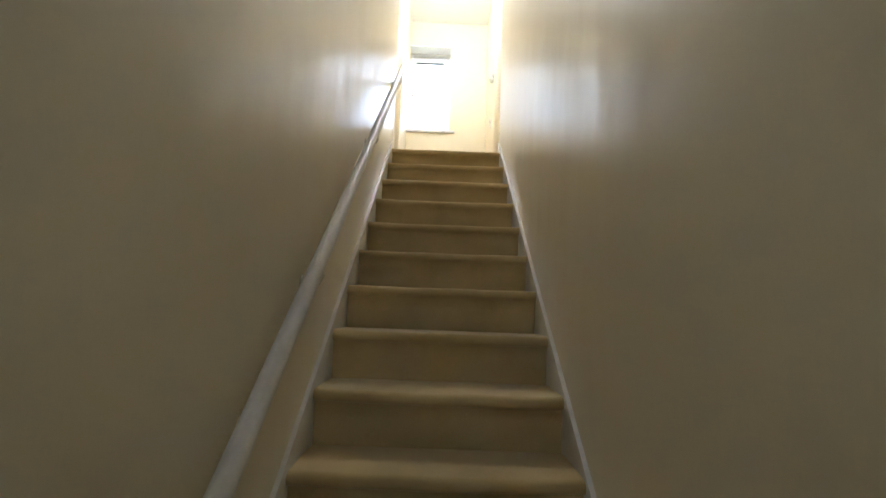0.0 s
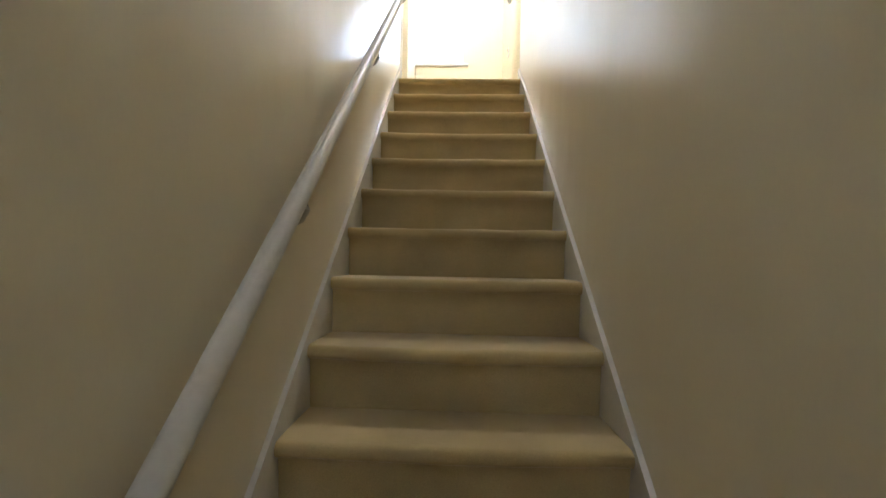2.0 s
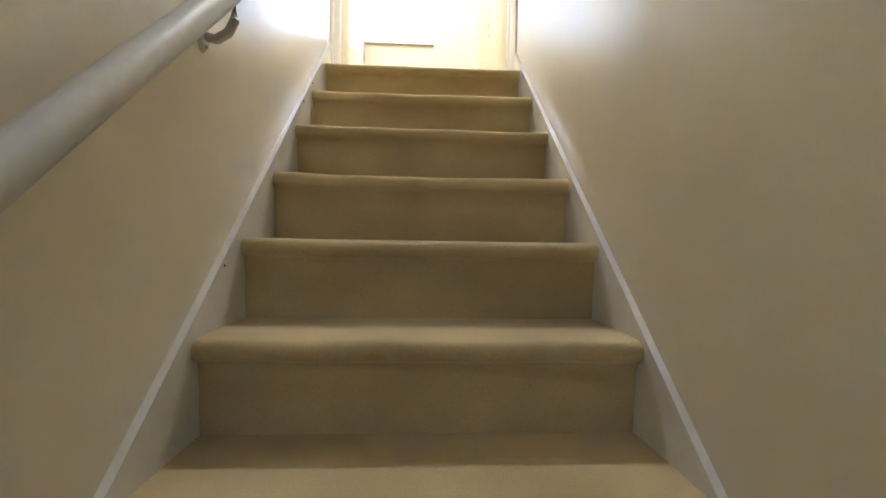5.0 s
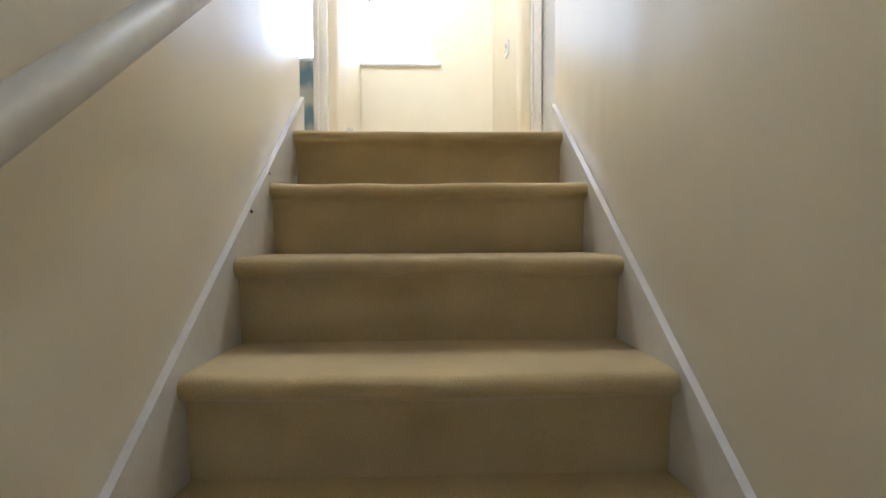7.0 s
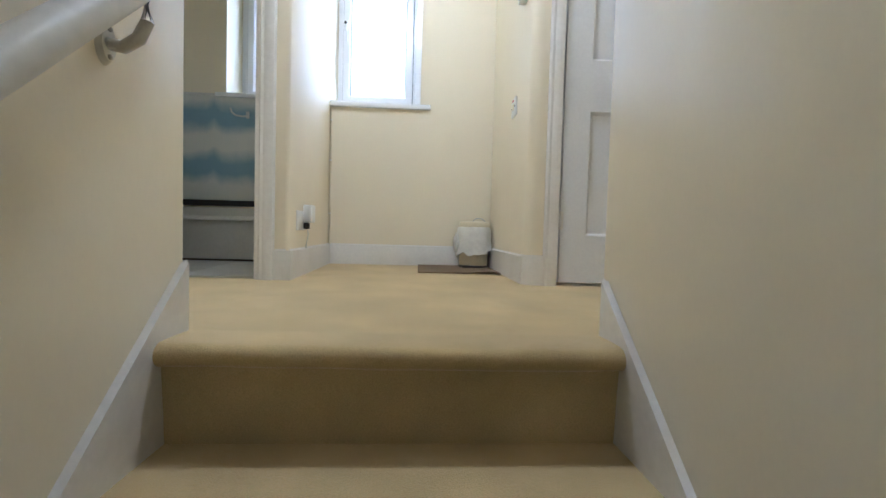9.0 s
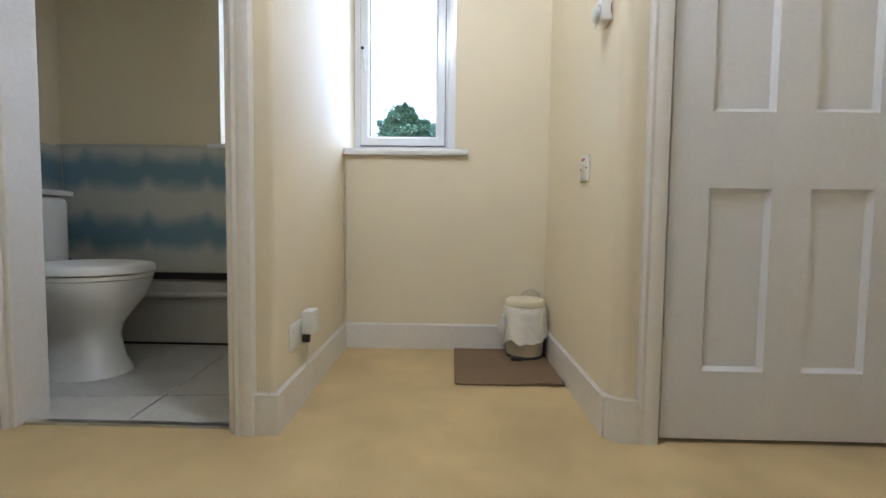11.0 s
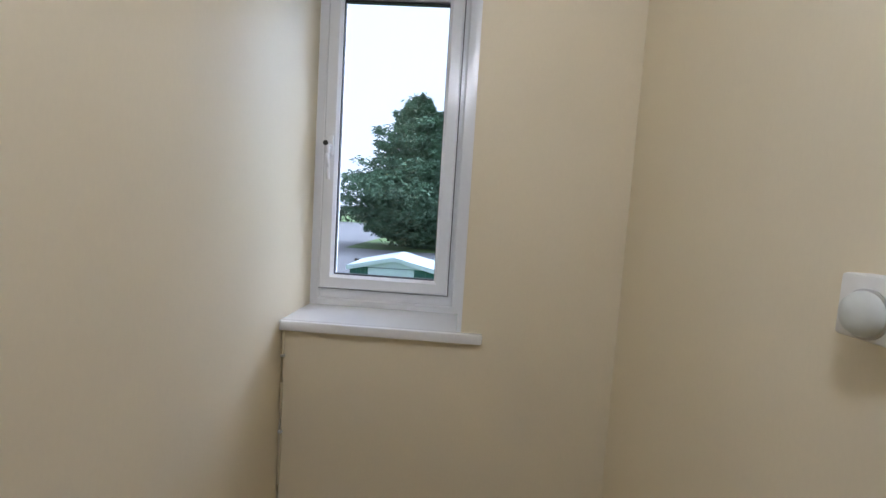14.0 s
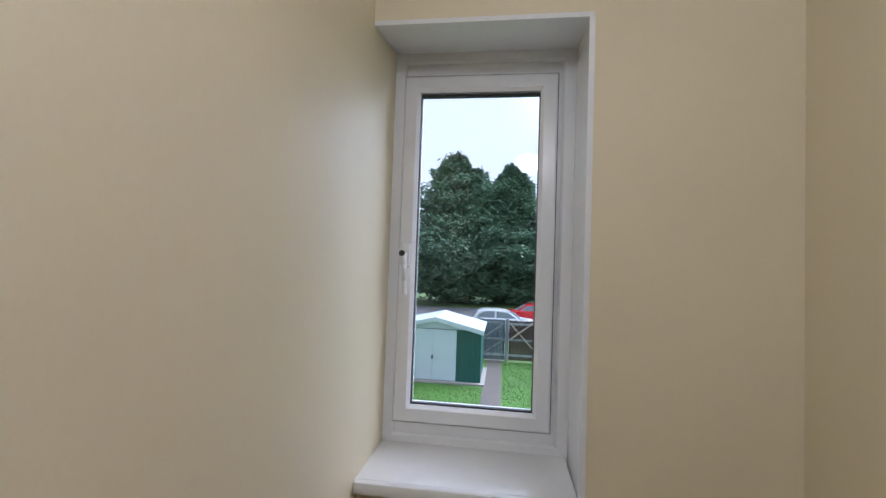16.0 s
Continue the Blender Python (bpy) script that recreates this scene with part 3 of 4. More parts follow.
# ---- windows ----
def frame_ring(x0, x1, z0, z1, w, y0, y1, bevel=0.003):
    """Four mitred bars round an opening, as one mesh."""
    bm = bmesh.new()
    o = [(x0, z0), (x1, z0), (x1, z1), (x0, z1)]
    i = [(x0 + w, z0 + w), (x1 - w, z0 + w), (x1 - w, z1 - w), (x0 + w, z1 - w)]
    ring = [[bm.verts.new((p[0], y, p[1])) for p in pts] for pts, y in ((o, y0 + bevel), (o, y1), (i, y1), (i, y0 + bevel * 2), )]
    mid = [[bm.verts.new((p[0], y0, p[1])) for p in pts] for pts in (
        [(x0 + bevel, z0 + bevel), (x1 - bevel, z0 + bevel), (x1 - bevel, z1 - bevel), (x0 + bevel, z1 - bevel)],
        [(x0 + w - bevel * 2, z0 + w - bevel * 2), (x1 - w + bevel * 2, z0 + w - bevel * 2), (x1 - w + bevel * 2, z1 - w + bevel * 2), (x0 + w - bevel * 2, z1 - w + bevel * 2)])]
    loops = [ring[1], ring[0], mid[0], mid[1], ring[3], ring[2], ring[1]]
    for a, b in zip(loops, loops[1:]):
        for k in range(4):
            bm.faces.new((a[k], a[(k + 1) % 4], b[(k + 1) % 4], b[k]))
    bmesh.ops.recalc_face_normals(bm, faces=bm.faces)
    return bm


def window(name, x0, x1, z0, z1, sash, glass, y, label, handle=True):
    w = root(name, ((x0 + x1) / 2, y, z0), label, "window", "structure")
    part("window_frame", frame_ring(x0, x1, z0, z1, 0.045, y, y + 0.07), M_UPVC, w)
    sx0, sx1, sz0, sz1 = sash
    bm = box(x0 + 0.02, sx0 + 0.01, y + 0.012, y + 0.06, z0 + 0.02, z1 - 0.02)
    add_box(bm, sx1 - 0.01, x1 - 0.02, y + 0.012, y + 0.06, z0 + 0.02, z1 - 0.02)
    add_box(bm, sx0, sx1, y + 0.0122, y + 0.06, z0 + 0.02, sz0 + 0.01)
    add_box(bm, sx0, sx1, y + 0.0122, y + 0.06, sz1 - 0.01, z1 - 0.02)
    part("frame_rebate", bm, M_UPVC, w)
    gx0, gx1, gz0, gz1 = glass
    wd = gx0 - sx0
    part("gasket", frame_ring(sx0 - 0.0025, sx1 + 0.0025, sz0 - 0.0025, sz1 + 0.0025, 0.006, y + 0.002, y + 0.05, 0.0005), M_SEAL, w, "thin black seal")
    s = part("sash", frame_ring(sx0, sx1, sz0, sz1, wd, y - 0.006, y + 0.05, 0.005), M_UPVC, w)
    part("glazing_seal", frame_ring(gx0 - 0.003, gx1 + 0.003, gz0 - 0.003, gz1 + 0.003, 0.006, y + 0.012, y + 0.03, 0.0005), M_SEAL, s, "black glazing seal")
    g = part("pane", box(gx0, gx1, y + 0.018, y + 0.022, gz0, gz1), M_GLASS, s, "clear glass pane")
    g.visible_shadow = False
    if handle:
        hx, hz = sx0 + 0.024, 1.527
        h = part("handle", box(hx - 0.013, hx + 0.013, y - 0.018, y - 0.004, hz - 0.035, hz + 0.035, 0.005), M_UPVC, s, "white lockable window handle", smooth=40)
        part("lever", tube([(hx, y - 0.018, hz), (hx + 0.002, y - 0.04, hz - 0.006), (hx + 0.004, y - 0.046, hz - 0.03), (hx + 0.006, y - 0.044, hz - 0.075), (hx + 0.007, y - 0.04, hz - 0.115)], 0.008, 10, taper=0.0065), M_UPVC, h, smooth=60)
        bm = bmesh.new()
        bmesh.ops.create_cone(bm, cap_ends=True, segments=14, radius1=0.0085, radius2=0.0085, depth=0.006)
        bmesh.ops.rotate(bm, verts=bm.verts, matrix=Matrix.Rotation(radians(90), 3, "X"))
        bmesh.ops.translate(bm, verts=bm.verts, vec=(hx - 0.004, y - 0.0455, hz + 0.004))
        part("lock", bm, M_BLACK, h, "black key lock", smooth=40)
    return w


Y_WIN = 2.135
win = window("window_1", WX0 - 0.012, WX1 + 0.005, 0.955, 2.155, (-0.062, 0.393, 1.035, 2.07), (-0.013, 0.345, 1.085, 2.015), Y_WIN,
             "white plastic casement window with one clear pane")
part("soffit", prism([(Y_BACK - 0.004, 2.100), (Y_WIN + 0.002, 2.141), (Y_WIN + 0.002, 2.147), (Y_BACK - 0.004, 2.112)], WX0 + 0.002, WX1 - 0.001, "x"), M_UPVC, win, "white lined window head")
part("reveal_lining", prism([(0.435, Y_BACK - 0.004), (0.4435, Y_WIN + 0.002), (0.4485, Y_WIN + 0.002), (0.4485, Y_BACK - 0.004)], WZ0, 2.0995), M_UPVC, win, "white lined window reveal")
bm = bmesh.new()
add_box(bm, WX0 + 0.001, 0.4345, Y_BACK - 0.02, Y_WIN + 0.001, 0.945, 0.975)
add_box(bm, WX0 + 0.002, 0.511, Y_BACK - 0.026, Y_BACK - 0.0, 0.9455, 0.9755, 0.006)
part("window_sill", bm, M_SILL, win, "white gloss window board", smooth=30)
win2 = window("window_2", BX0 - 0.005, BX1 + 0.005, 0.975, WZ1 + 0.01, (BX0 + 0.03, BX1 - 0.03, 1.04, 2.06), (BX0 + 0.08, BX1 - 0.08, 1.09, 2.01), Y_WIN,
              "white plastic bathroom window", handle=False)
part("window_sill", box(BX0 - 0.05, BX1 + 0.04, Y_BACK - 0.04, Y_WIN, 0.966, 0.99, 0.005), M_UPVC, win2, "white window board")

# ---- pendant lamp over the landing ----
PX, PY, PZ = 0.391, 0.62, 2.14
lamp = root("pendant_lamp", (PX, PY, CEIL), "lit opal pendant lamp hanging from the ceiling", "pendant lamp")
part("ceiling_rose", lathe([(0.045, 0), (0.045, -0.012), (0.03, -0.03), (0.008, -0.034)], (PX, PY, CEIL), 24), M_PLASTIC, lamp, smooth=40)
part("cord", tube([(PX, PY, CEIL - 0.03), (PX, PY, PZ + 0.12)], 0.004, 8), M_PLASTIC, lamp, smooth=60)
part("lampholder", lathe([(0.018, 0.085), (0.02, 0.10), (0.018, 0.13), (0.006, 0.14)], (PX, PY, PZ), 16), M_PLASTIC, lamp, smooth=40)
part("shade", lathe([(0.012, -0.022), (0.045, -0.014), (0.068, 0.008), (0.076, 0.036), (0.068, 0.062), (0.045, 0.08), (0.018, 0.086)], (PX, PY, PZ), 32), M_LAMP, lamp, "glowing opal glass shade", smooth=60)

# ---- alcove: wall fittings ----
sw = root("switch_plate", (AR, 1.297, 0.77), "white fused switch plate with a red neon", "switch")
part("plate", box(AR - 0.009, AR - 0.0005, 1.254, 1.340, 0.768, 0.854, 0.003), M_PLASTIC, sw, smooth=40)
part("neon", box(AR - 0.012, AR - 0.008, 1.290, 1.322, 0.838, 0.846, 0.0015), M_RED, sw, "red neon indicator")
part("rocker", box(AR - 0.014, AR - 0.008, 1.288, 1.306, 0.797, 0.824, 0.002), M_CREAM_PLASTIC, sw, "small switch rocker")
for y in (1.267, 1.327):
    bm = bmesh.new()
    bmesh.ops.create_uvsphere(bm, u_segments=8, v_segments=6, radius=0.0035, matrix=Matrix.Translation((AR - 0.009, y, 0.81)))
    part("screw", bm, M_BLACK, sw)

st = root("room_thermostat", (AR, 1.12, 1.213), "white square room thermostat with a round dial", "thermostat")
bm = box(AR - 0.034, AR - 0.0005, 1.085, 1.155, 1.213, 1.283, 0.004)
part("body", bm, M_PLASTIC, st, smooth=40)
bm = lathe([(0.0245, 0), (0.0245, 0.006), (0.021, 0.012), (0.012, 0.015), (0.002, 0.0155)], (0, 0, 0), 32)
bmesh.ops.rotate(bm, verts=bm.verts, matrix=Matrix.Rotation(radians(-90), 3, "Y"))
bmesh.ops.translate(bm, verts=bm.verts, vec=(AR - 0.0335, 1.118, 1.242))
part("dial", bm, M_DIAL, st, "pale grey round dial", smooth=50)
bm = lathe([(0.027, 0), (0.027, 0.002), (0.0246, 0.0025)], (0, 0, 0), 32)
bmesh.ops.rotate(bm, verts=bm.verts, matrix=Matrix.Rotation(radians(-90), 3, "Y"))
bmesh.ops.translate(bm, verts=bm.verts, vec=(AR - 0.034, 1.118, 1.242))
part("dial_ring", bm, M_STEEL, st, smooth=40)
part("side_slot", box(AR - 0.007, AR - 0.0045, 1.0843, 1.086, 1.232, 1.262), M_SEAL, st, "dark vent slot")

so = root("wall_socket", (AL, 1.19, 0.2), "white double wall socket with a plug-in unit", "socket")
part("plate", box(AL + 0.0005, AL + 0.010, 1.122, 1.268, 0.200, 0.286, 0.003), M_PLASTIC, so, smooth=40)
for y in (1.150, 1.205):
    part("rocker", box(AL + 0.009, AL + 0.013, y - 0.006, y + 0.006, 0.252, 0.270, 0.0015), M_PLASTIC, so)
part("plug_unit", box(AL + 0.010, AL + 0.050, 1.215, 1.285, 0.235, 0.315, 0.006), M_PLASTIC, so, "white plug-in power unit", smooth=40)
part("plug", box(AL + 0.010, AL + 0.036, 1.224, 1.242, 0.205, 0.234, 0.005), M_BLACK, so, "black plug", smooth=40)
part("cord", tube([(AL + 0.028, 1.232, 0.20), (AL + 0.030, 1.236, 0.18), (AL + 0.024, 1.242, 0.155), (AL + 0.019, 1.246, 0.135), (AL + 0.018, 1.25, 0.118)], 0.0025, 6), M_DIAL, so, "thin grey cord", smooth=60)

cable = root("corner_cable", (AL + 0.006, Y_BACK - 0.006, 0.12), "thin cream cable clipped down the corner", "cable")
part("sheath", tube([(-0.084 + 0.002 * math.sin(i * 1.3), Y_BACK - 0.006, 0.125 + 0.082 * i) for i in range(11)], 0.004, 6), M_CREAM_PLASTIC, cable, smooth=60)
for z in (0.3, 0.62, 0.86):
    part("clip", box(-0.09, -0.078, Y_BACK - 0.011, Y_BACK - 0.001, z, z + 0.008, 0.001), M_PLASTIC, cable)

# ---- alcove: mat and bin ----
bm = bmesh.new()
nx, ny = 26, 26
mx0, mx1, my0, my1 = 0.457, 0.882, 1.408, 1.884
top, bot = [], []
for i in range(nx + 1):
    for layer, dz in ((top, 0.007), (bot, 0.0005)):
        col = []
        for j in range(ny + 1):
            u, v = i / nx, j / ny
            curl = 0.016 * max(0, u - 0.55) / 0.45 * max(0, 1 - v / 0.10) * math.sin(math.pi * min(1, (u - 0.5) * 2.0)) if u > 0.55 else 0
            x, y = mx0 + (mx1 - mx0) * u, my0 + (my1 - my0) * v
            cr = 0.02
            for cx in (mx0 + cr, mx1 - cr):
                for cy in (my0 + cr,):
                    dx, dy = x - cx, y - cy
                    if (dx < 0) == (cx < 0.6) and dy < 0 and math.hypot(dx, dy) > cr and abs(dx) > 0:
                        q = cr / math.hypot(dx, dy)
                        x, y = cx + dx * q, cy + dy * q
            col.append(bm.verts.new((x, y, dz + curl)))
        layer.append(col)
for i in range(nx):
    for j in range(ny):
        bm.faces.new((top[i][j], top[i + 1][j], top[i + 1][j + 1], top[i][j + 1]))
        bm.faces.new((bot[i][j], bot[i][j + 1], bot[i + 1][j + 1], bot[i + 1][j]))
for i in range(nx):
    bm.faces.new((top[i][0], bot[i][0], bot[i + 1][0], top[i + 1][0]))
    bm.faces.new((top[i][ny], top[i + 1][ny], bot[i + 1][ny], bot[i][ny]))
    bm.faces.new((top[0][i], top[0][i + 1], bot[0][i + 1], bot[0][i]))
    bm.faces.new((top[nx][i], bot[nx][i], bot[nx][i + 1], top[nx][i + 1]))
bmesh.ops.recalc_face_normals(bm, faces=bm.faces)
tagged(part("floor_mat", bm, M_MAT, smooth=50), "flat brown floor mat with one curled edge", "mat")

BX, BY = 0.786, 1.795
can = root("pedal_bin", (BX, BY, 0.007), "small cream pedal bin with an overhanging white liner", "bin")
part("body", lathe([(0.079, 0), (0.083, 0.004), (0.086, 0.10), (0.088, 0.222), (0.084, 0.228)], (BX, BY, 0.008), 40), M_CREAM_PLASTIC, can, smooth=50)
part("lid", lathe([(0.091, 0), (0.093, 0.006), (0.092, 0.022), (0.086, 0.030), (0.06, 0.034), (0.004, 0.035)], (BX, BY, 0.243), 40), M_CREAM_PLASTIC, can, "domed cream lid", smooth=50)


def crumple(a, z):
    return 0.05 * noise.noise((3 * math.cos(a), 3 * math.sin(a), z * 22)) + 0.035 * noise.noise((7 * math.cos(a), 7 * math.sin(a), z * 40 + 5))


bm = lathe([(0.090, 0.236), (0.097, 0.228), (0.101, 0.20), (0.103, 0.165), (0.105, 0.13), (0.106, 0.105), (0.108, 0.09), (0.103, 0.088), (0.099, 0.13), (0.094, 0.2), (0.089, 0.232)], (BX, BY, 0.008), 56, wobble=crumple)
for v in bm.verts:
    a = math.atan2(v.co.y - BY, v.co.x - BX)
    if v.co.z < 0.13:
        v.co.z += 0.03 * noise.noise((2.2 * math.cos(a), 2.2 * math.sin(a), 9)) - 0.02 * math.cos(a + 2.3)
part("bin_liner", bm, M_BAG, can, "crumpled white bin liner", smooth=60)
bm = bmesh.new()
bmesh.ops.create_uvsphere(bm, u_segments=14, v_segments=10, radius=1)
for v in bm.verts:
    q = 1 + 0.35 * noise.noise(v.co * 2.1)
    v.co = Vector((BX - 0.108 + v.co.x * 0.016 * q, BY - 0.035 + v.co.y * 0.02 * q, 0.15 + v.co.z * 0.055 * q))
part("liner_knot", bm, M_BAG, can, "twisted liner corner", smooth=70)
part("pedal", box(BX - 0.075, BX - 0.025, BY - 0.108, BY - 0.066, 0.009, 0.022, 0.004), M_BLACK, can, "black foot pedal", smooth=40)
part("base_ring", lathe([(0.085, 0), (0.087, 0.008), (0.084, 0.012)], (BX, BY, 0.0075), 40), M_BLACK, can, smooth=40)
part("wire_handle", tube([(BX + 0.04 + 0.05 * math.cos(radians(a)), BY + 0.092, 0.245 + 0.062 * math.sin(radians(a)) * 0.9) for a in range(-10, 191, 20)], 0.003, 6), M_STEEL, can, "thin wire carrying handle", smooth=60)

# ---- bathroom ----
bath = piece("bathroom_floor", box(-1.5, BATH1, Y_FAR + 0.03, Y_BACK, -0.2, -0.002), M_JOINT, "large grey vinyl floor tiles", "floor")
T = 0.62
c, s = math.cos(radians(5)), math.sin(radians(5))
for i in range(-6, 7):
    for j in range(-6, 7):
        bm = bmesh.new()
        g = T / 2 - 0.003
        vs = [bm.verts.new((-0.277 + c * (i * T + a) - s * (j * T + b), 1.583 + s * (i * T + a) + c * (j * T + b), 0.002)) for a, b in ((-g, -g), (g, -g), (g, g), (-g, g))]
        bm.faces.new(vs)
        for co, no in (((-1.499, 0, 0), (-1, 0, 0)), ((BATH1 - 0.02, 0, 0), (1, 0, 0)), ((0, Y_FAR + 0.046, 0), (0, -1, 0)), ((0, Y_BACK - 0.001, 0), (0, 1, 0))):
            bmesh.ops.bisect_plane(bm, geom=bm.verts[:] + bm.edges[:] + bm.faces[:], plane_co=co, plane_no=no, clear_outer=True)
        if not bm.faces:
            bm.free()
            continue
        r = bmesh.ops.extrude_face_region(bm, geom=bm.faces[:])
        bmesh.ops.translate(bm, verts=[v for v in r["geom"] if isinstance(v, bmesh.types.BMVert)], vec=(0, 0, -0.003))
        bmesh.ops.recalc_face_normals(bm, faces=bm.faces)
        part("tile", bm, M_VINYL, bath)

DZ0, DZ1 = 0.362, 0.972
bm = box(-1.475, BATH1 - 0.002, Y_BACK - 0.025, Y_BACK - 0.001, DZ0, DZ1, 0.002)
dado = root("wall_panelling", (-0.8, Y_BACK, DZ0), "blue and white banded bathroom wall panelling", "wall panel", "structure")
part("back_panel", bm, M_DADO, dado)
part("side_panel", box(-1.499, -1.475, Y_FAR + 0.102, Y_BACK - 0.026, DZ0, DZ1, 0.002), M_DADO, dado)
part("cap", box(-1.499, BX0 - 0.052, Y_BACK - 0.032, Y_BACK - 0.001, DZ1, DZ1 + 0.012, 0.003), M_BOARD, dado, "grey capping strip")
# shadow under the panels, put in as a black strip
part("bottom_shadow_strip", box(-1.499, BATH1 - 0.002, Y_BACK - 0.034, Y_BACK - 0.001, DZ0 - 0.034, DZ0 - 0.001), M_BLACK, dado, "black strip for the shadow under the panels")
boxing = root("pipe_boxing", (-0.8, Y_BACK - 0.03, 0), "low grey painted pipe boxing along the wall", "boxing", "structure")
part("front_board", box(-1.499, BATH1 - 0.002, Y_BACK - 0.035, Y_BACK - 0.001, 0.014, 0.318, 0.003), M_BOARD, boxing)
# shade of the floor gap is a black box filling it
part("toe_gap_shade", box(-1.499, BATH1 - 0.002, Y_BACK - 0.03, Y_BACK - 0.001, 0.001, 0.014), M_BLACK, boxing, "black strip for shade in the floor gap")
pipe = root("heating_pipe", (-0.8, Y_BACK - 0.055, 0.255), "white painted heating pipe", "pipe")
part("pipe_run", tube([(-1.49, Y_BACK - 0.058, 0.258), (-1.0, Y_BACK - 0.058, 0.256), (-0.6, Y_BACK - 0.058, 0.257), (BATH1 - 0.01, Y_BACK - 0.058, 0.256)], 0.0135, 12), M_TRIM, pipe, smooth=60)
for x in (-1.2, -0.35):
    part("pipe_clip", box(x - 0.008, x + 0.008, Y_BACK - 0.06, Y_BACK - 0.035, 0.24, 0.276, 0.003), M_PLASTIC, pipe)
hook = root("robe_hook", (-0.60, Y_BACK - 0.026, 0.86), "dark metal double robe hook", "hook")
part("plate", box(-0.575, -0.555, Y_BACK - 0.031, Y_BACK - 0.0255, 0.845, 0.885, 0.003), M_STEEL, hook)
part("hook_arm", tube([(-0.565, Y_BACK - 0.03, 0.86), (-0.59, Y_BACK - 0.045, 0.852), (-0.625, Y_BACK - 0.055, 0.856), (-0.645, Y_BACK - 0.058, 0.872), (-0.65, Y_BACK - 0.06, 0.895)], 0.005, 8), M_STEEL, hook, smooth=60)

# toilet: faces +x
TY = 1.47
wc = root("toilet", (-0.98, TY, 0), "white porcelain toilet with closed lid", "toilet")


def egg(cx, cy, z, ln_front, ln_back, half, n=36):
    pts = []
    for k in range(n):
        a = 2 * math.pi * k / n
        ca, sa = math.cos(a), math.sin(a)
        pts.append((cx + (ln_front if ca > 0 else ln_back) * (abs(ca) ** 0.85) * (1 if ca > 0 else -1), cy + half * (abs(sa) ** 0.9) * (1 if sa > 0 else -1), z))
    return pts


def loft(rings, cap=True):
    bm = bmesh.new()
    vs = [[bm.verts.new(p) for p in r] for r in rings]
    n = len(vs[0])
    for a, b in zip(vs, vs[1:]):
        for k in range(n):
            bm.faces.new((a[k], a[(k + 1) % n], b[(k + 1) % n], b[k]))
    if cap:
        bm.faces.new(vs[0][::-1])
        bm.faces.new(vs[-1])
    bmesh.ops.recalc_face_normals(bm, faces=bm.faces)
    return bm


part("bowl", loft([egg(-1.0, TY, 0.001, 0.14, 0.17, 0.115), egg(-1.0, TY, 0.02, 0.135, 0.17, 0.11), egg(-1.0, TY, 0.06, 0.11, 0.17, 0.095), egg(-1.0, TY, 0.15, 0.095, 0.17, 0.085), egg(-1.0, TY, 0.20, 0.105, 0.17, 0.095),
                   egg(-1.0, TY, 0.26, 0.15, 0.18, 0.135), egg(-1.0, TY, 0.31, 0.19, 0.19, 0.165), egg(-1.0, TY, 0.36, 0.21, 0.19, 0.178), egg(-1.0, TY, 0.385, 0.213, 0.19, 0.18)]), M_PORCELAIN, wc, smooth=60)
part("seat", loft([egg(-1.0, TY, 0.386, 0.212, 0.19, 0.178), egg(-1.0, TY, 0.390, 0.216, 0.19, 0.182), egg(-1.0, TY, 0.404, 0.214, 0.19, 0.18)]), M_PLASTIC, wc, "white seat ring", smooth=40)
part("lid", loft([egg(-1.0, TY, 0.408, 0.216, 0.19, 0.182), egg(-1.0, TY, 0.411, 0.223, 0.19, 0.188), egg(-1.0, TY, 0.430, 0.222, 0.19, 0.187), egg(-1.0, TY, 0.441, 0.210, 0.186, 0.176), egg(-1.0, TY, 0.447, 0.17, 0.165, 0.145), egg(-1.0, TY, 0.450, 0.06, 0.06, 0.06)]), M_PLASTIC, wc, "thick closed white lid", smooth=50)
cb = part("cistern", box(-1.48, -1.25, TY - 0.20, TY + 0.20, 0.385, 0.715, 0.03, 4), M_PORCELAIN, wc, smooth=60)
part("cistern_lid", box(-1.49, -1.238, TY - 0.208, TY + 0.208, 0.716, 0.742, 0.01, 3), M_PORCELAIN, cb, smooth=50)
part("flush_lever", tube([(-1.251, TY - 0.13, 0.66), (-1.225, TY - 0.13, 0.66), (-1.222, TY - 0.09, 0.655), (-1.222, TY - 0.05, 0.65)], 0.007, 8), M_STEEL, cb, smooth=60)
part("pan_outlet", box(-1.42, -1.12, TY - 0.10, TY + 0.10, 0.001, 0.386, 0.02, 2), M_PORCELAIN, wc, smooth=50)
for sy in (-1, 1):
    bm = bmesh.new()
    bmesh.ops.create_uvsphere(bm, u_segments=10, v_segments=8, radius=0.008, matrix=Matrix.Translation((-1.06, TY + sy * 0.118, 0.006)))
    part("floor_bolt", bm, M_STEEL, wc, smooth=60)

brush = root("toilet_brush", (-1.39, 1.80, 0.002), "black toilet brush in a round holder", "toilet brush")
part("holder", lathe([(0.045, 0), (0.05, 0.006), (0.043, 0.12), (0.047, 0.30), (0.044, 0.305)], (-1.39, 1.80, 0.002), 24), M_BLACK, brush, smooth=50)
part("brush_cap", lathe([(0.05, 0.306), (0.052, 0.312), (0.044, 0.335), (0.012, 0.345), (0.010, 0.40), (0.016, 0.41), (0.012, 0.43), (0.003, 0.433)], (-1.39, 1.80, 0.002), 24), M_BLACK, brush, smooth=50)

